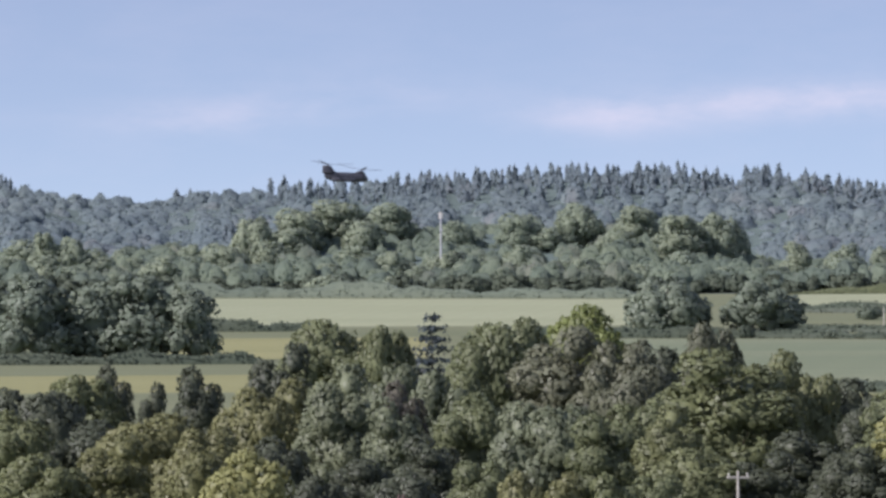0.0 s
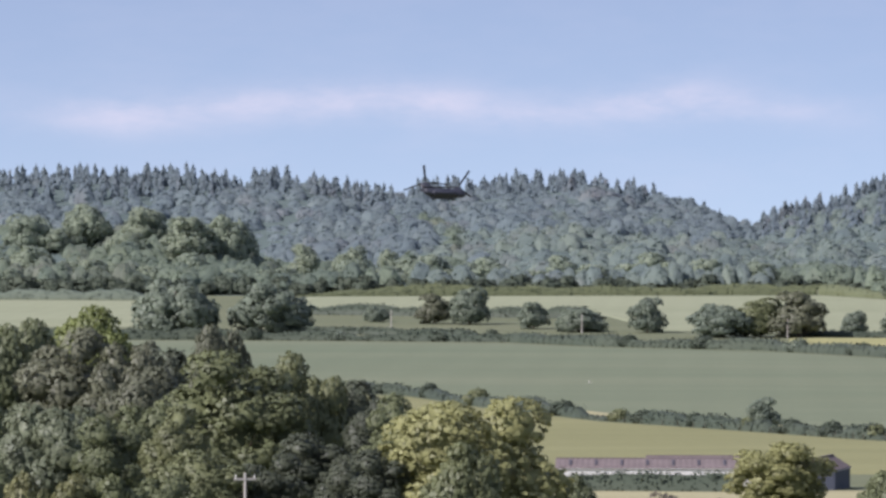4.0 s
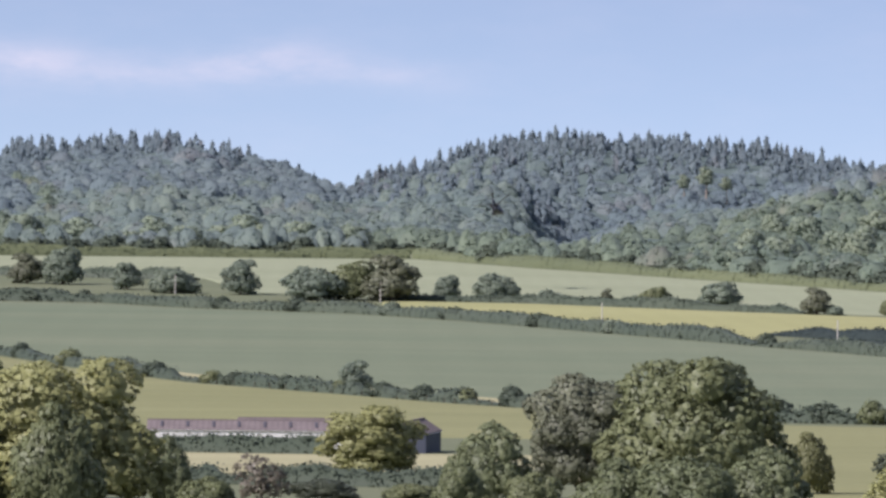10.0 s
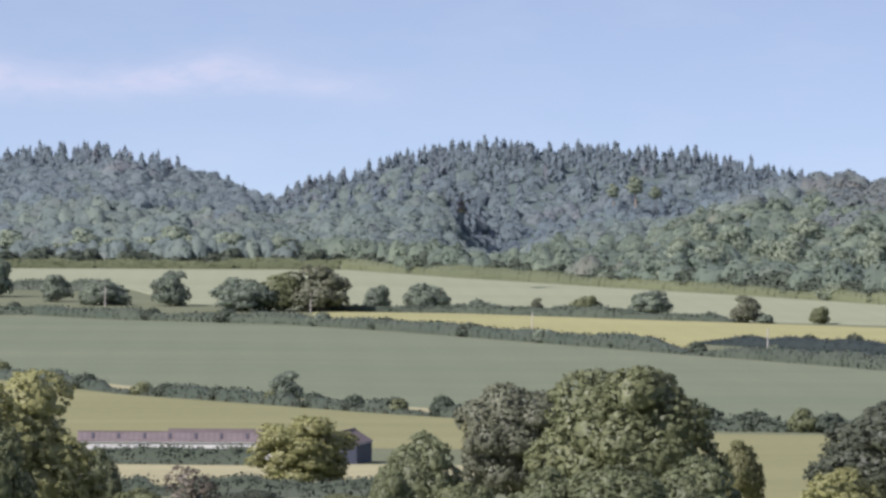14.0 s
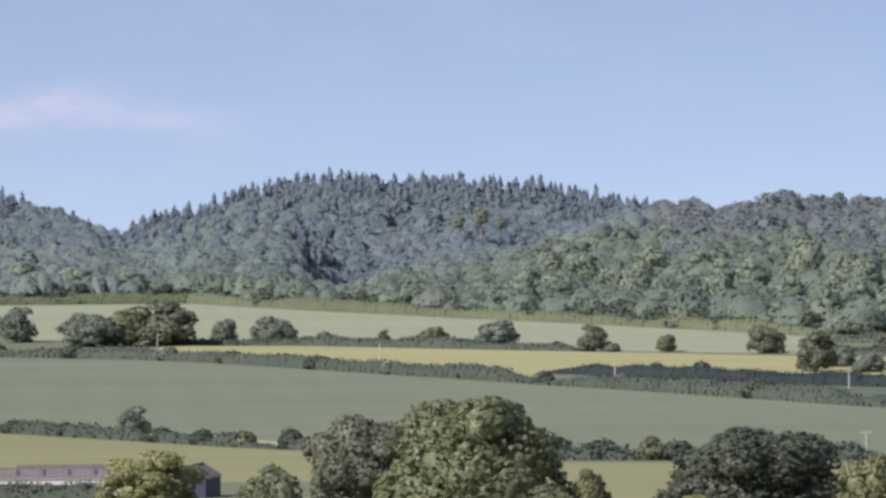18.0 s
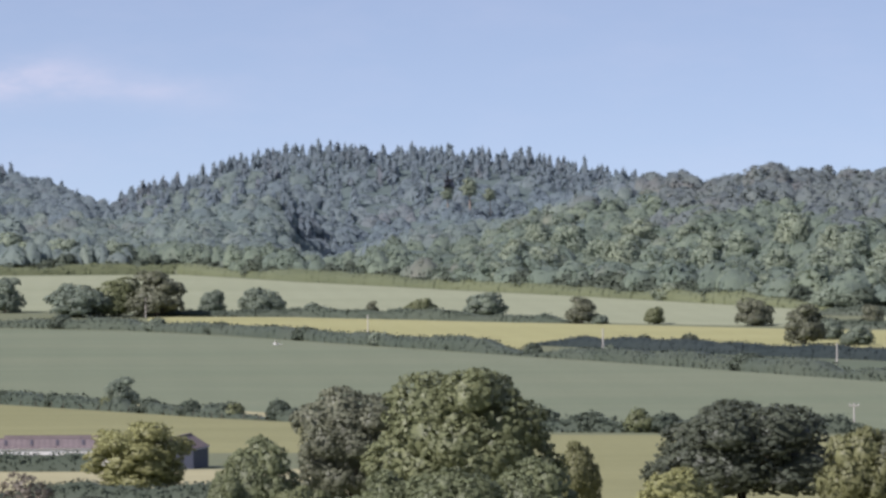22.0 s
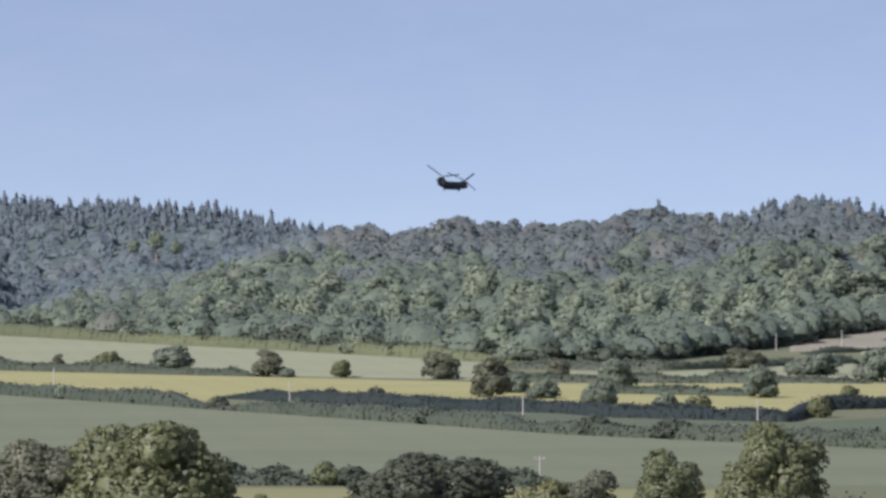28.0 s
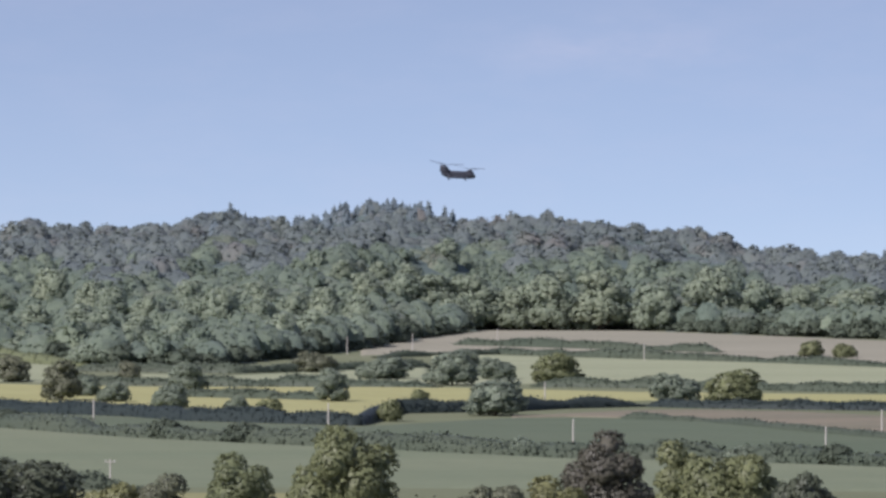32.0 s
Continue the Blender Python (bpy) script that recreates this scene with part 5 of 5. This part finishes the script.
FLIGHT = [  # seconds, bearing, range, height, heading, bank
    (0, -9.95, 1790, 64.8, 0, 0), (0.5, -9.13, 1790, 65.0, 1, -1), (1, -8.23, 1790, 64.4, 2, -2),
    (1.5, -7.39, 1790, 63.6, 3, -3), (2, -6.51, 1790, 62.8, 4, -4), (2.5, -5.71, 1790, 61.4, 8, -12),
    (3, -4.83, 1790, 61.2, 12, -20), (3.5, -4.08, 1790, 60.5, 16, -28), (4, -3.27, 1790, 59.5, 20, -35),
    (4.5, -2.53, 1797, 58.9, 27, -36), (6.5, -0.13, 1823, 52.6, 52, -42), (7, 0.35, 1830, 51.0, 58, -41),
    (7.5, 0.76, 1845, 48.7, 63, -39), (8, 1.08, 1860, 47.2, 68, -38), (8.5, 1.35, 1875, 45.0, 72, -34),
    (9, 1.60, 1890, 43.5, 77, -30), (9.5, 1.78, 1906, 42.2, 80, -22), (10, 1.92, 1922, 41.2, 83, -15),
    (10.5, 2.00, 1939, 40.9, 84, -11), (11, 2.07, 1955, 40.4, 84, -8), (12, 2.17, 1988, 40.2, 85, 0),
    (13, 2.22, 2020, 43.0, 85, 0), (15.5, 2.58, 2087, 49.2, 84, 0), (16, 2.71, 2100, 49.6, 84, 0),
    (17, 3.00, 2127, 51.9, 84, 0), (18, 3.26, 2153, 54.2, 83, 0), (19, 3.48, 2180, 55.9, 83, 0),
    (20, 3.68, 2204, 56.0, 83, 0), (21, 3.88, 2228, 56.6, 83, 0), (22, 4.04, 2252, 59.1, 82, 0),
    (23, 4.27, 2276, 61.9, 82, 8), (24, 4.59, 2300, 66.3, 76, 23), (24.5, 4.81, 2308, 70.7, 70, 34),
    (26.5, 6.19, 2340, 77.9, 42, 46), (27, 6.64, 2340, 80.4, 37, 43), (27.5, 7.10, 2340, 82.2, 31, 39),
    (28, 7.61, 2340, 84.5, 26, 36), (29, 8.72, 2325, 86.5, 20, 26), (29.5, 9.32, 2318, 88.2, 16, 20),
    (30, 9.93, 2310, 89.1, 13, 14), (30.5, 10.51, 2302, 92.5, 11, 12), (31, 11.20, 2295, 90.6, 10, 9),
    (31.5, 11.84, 2288, 90.6, 8, 6), (32, 12.52, 2280, 89.2, 6, 4),
]


GULL_WAYS = [  # for each gull: seconds, bearing, range, height
    [(0, -.28, 900, 14), (3.5, -1.47, 900, 14), (4.5, -1.81, 900, 14), (12, -6, 880, 15), (32, -20, 800, 18)],
    [(0, 16, 420, 27), (4.5, 5, 410, 26), (6.5, -1.13, 400, 25.1), (7, -1.89, 400, 25), (7.3, -2.3, 398, 25.4), (9, -6, 390, 25), (32, -50, 380, 30)],
    [(0, 40, 430, 32), (19, 24, 420, 30), (21, 6, 410, 28.5), (22.4, 1.5, 400, 26.6), (23, .53, 400, 24.6), (23.6, -.54, 400, 23.2), (25.5, -5, 380, 21), (32, -32, 360, 26)],
]


def gull():
    g = tagged(new("gull"), "white gull gliding low over the fields", "bird", "gulls")
    part("body", loft([(-.3, .03, -.02, .03), (-.15, .07, -.07, .06), (.05, .085, -.08, .08), (.2, .05, -.03, .08), (.28, .02, .01, .05)], 10, 2.0), WHITE, g, smooth=True)
    for s in (-1, 1):
        bm = bmesh.new()
        pts = [(.12, .06, .04), (.1, .35, .16), (-.02, .72, .1), (-.08, .5, .1), (-.1, .06, .03)]
        low = [bm.verts.new((x, s * y, z)) for x, y, z in pts]
        top = [bm.verts.new((x, s * y, z + .02)) for x, y, z in pts]
        bm.faces.new(low)
        bm.faces.new(top[::-1])
        for i in range(5):
            bm.faces.new((low[i], low[(i + 1) % 5], top[(i + 1) % 5], top[i]))
        part("wing", bm, WHITE, g, "grey-white wing")
    part("tail", box_bm(-.46, -.28, -.09, .09, -.012, .012, .004), WHITE, g)
    return g


def build_fence():
    f = tagged(new("fence"), "row of weathered wooden fence posts along the low hedge", "fence")
    bm = box_bm(-.06, .06, -.05, .05, -.3, 1.15, .01)
    me = bpy.data.meshes.new("post")
    bm.to_mesh(me)
    bm.free()
    me.materials.append(BARK)
    rng = np.random.default_rng(5)
    for i in range(46):
        a = -3.2 + i * .18 + rng.uniform(-.05, .05)
        p = new("post", me)
        p.parent = f
        p.matrix_basis = facing(a, float(along(LOW_HEDGE, a)) - 4.0)


def motions():
    for bird, way in zip(GULLS, GULL_WAYS):
        walk(bird, [(t, pose(math.sin(radians(a)) * r, math.cos(radians(a)) * r, z, 14, 0, 178 - a)) for t, a, r, z in way])
    rows = []
    for t, a, r, z, heading, bank in FLIGHT:
        b = radians(a)
        rows.append((t, pose(math.sin(b) * r, math.cos(b) * r, z - 1.2, 0, 0, heading - a) @ pose(0, 0, 0, bank, PITCH, 0)))
    walk(HELICOPTER, rows)
    for k, (hub, x, z) in enumerate(ROTORS):
        sign, phase = (1, -1)[k], (40, 10)[k]
        lean = 6 if k == 0 else 3
        walk(hub, [(i / 30, pose(x, 0, z, 0, lean, 0) @ pose(0, 0, 0, 0, 0, phase + sign * (i * 45 % 360))) for i in range(32 * 30 + 1)])


PITCH = 2
build_models()
build_ground()
build_fields()
build_woods()
build_hedges()
build_trees()
build_buildings()
build_poles()
build_fence()
GULLS = [gull() for way in GULL_WAYS]
HELICOPTER, ROTORS = build_helicopter()
motions()
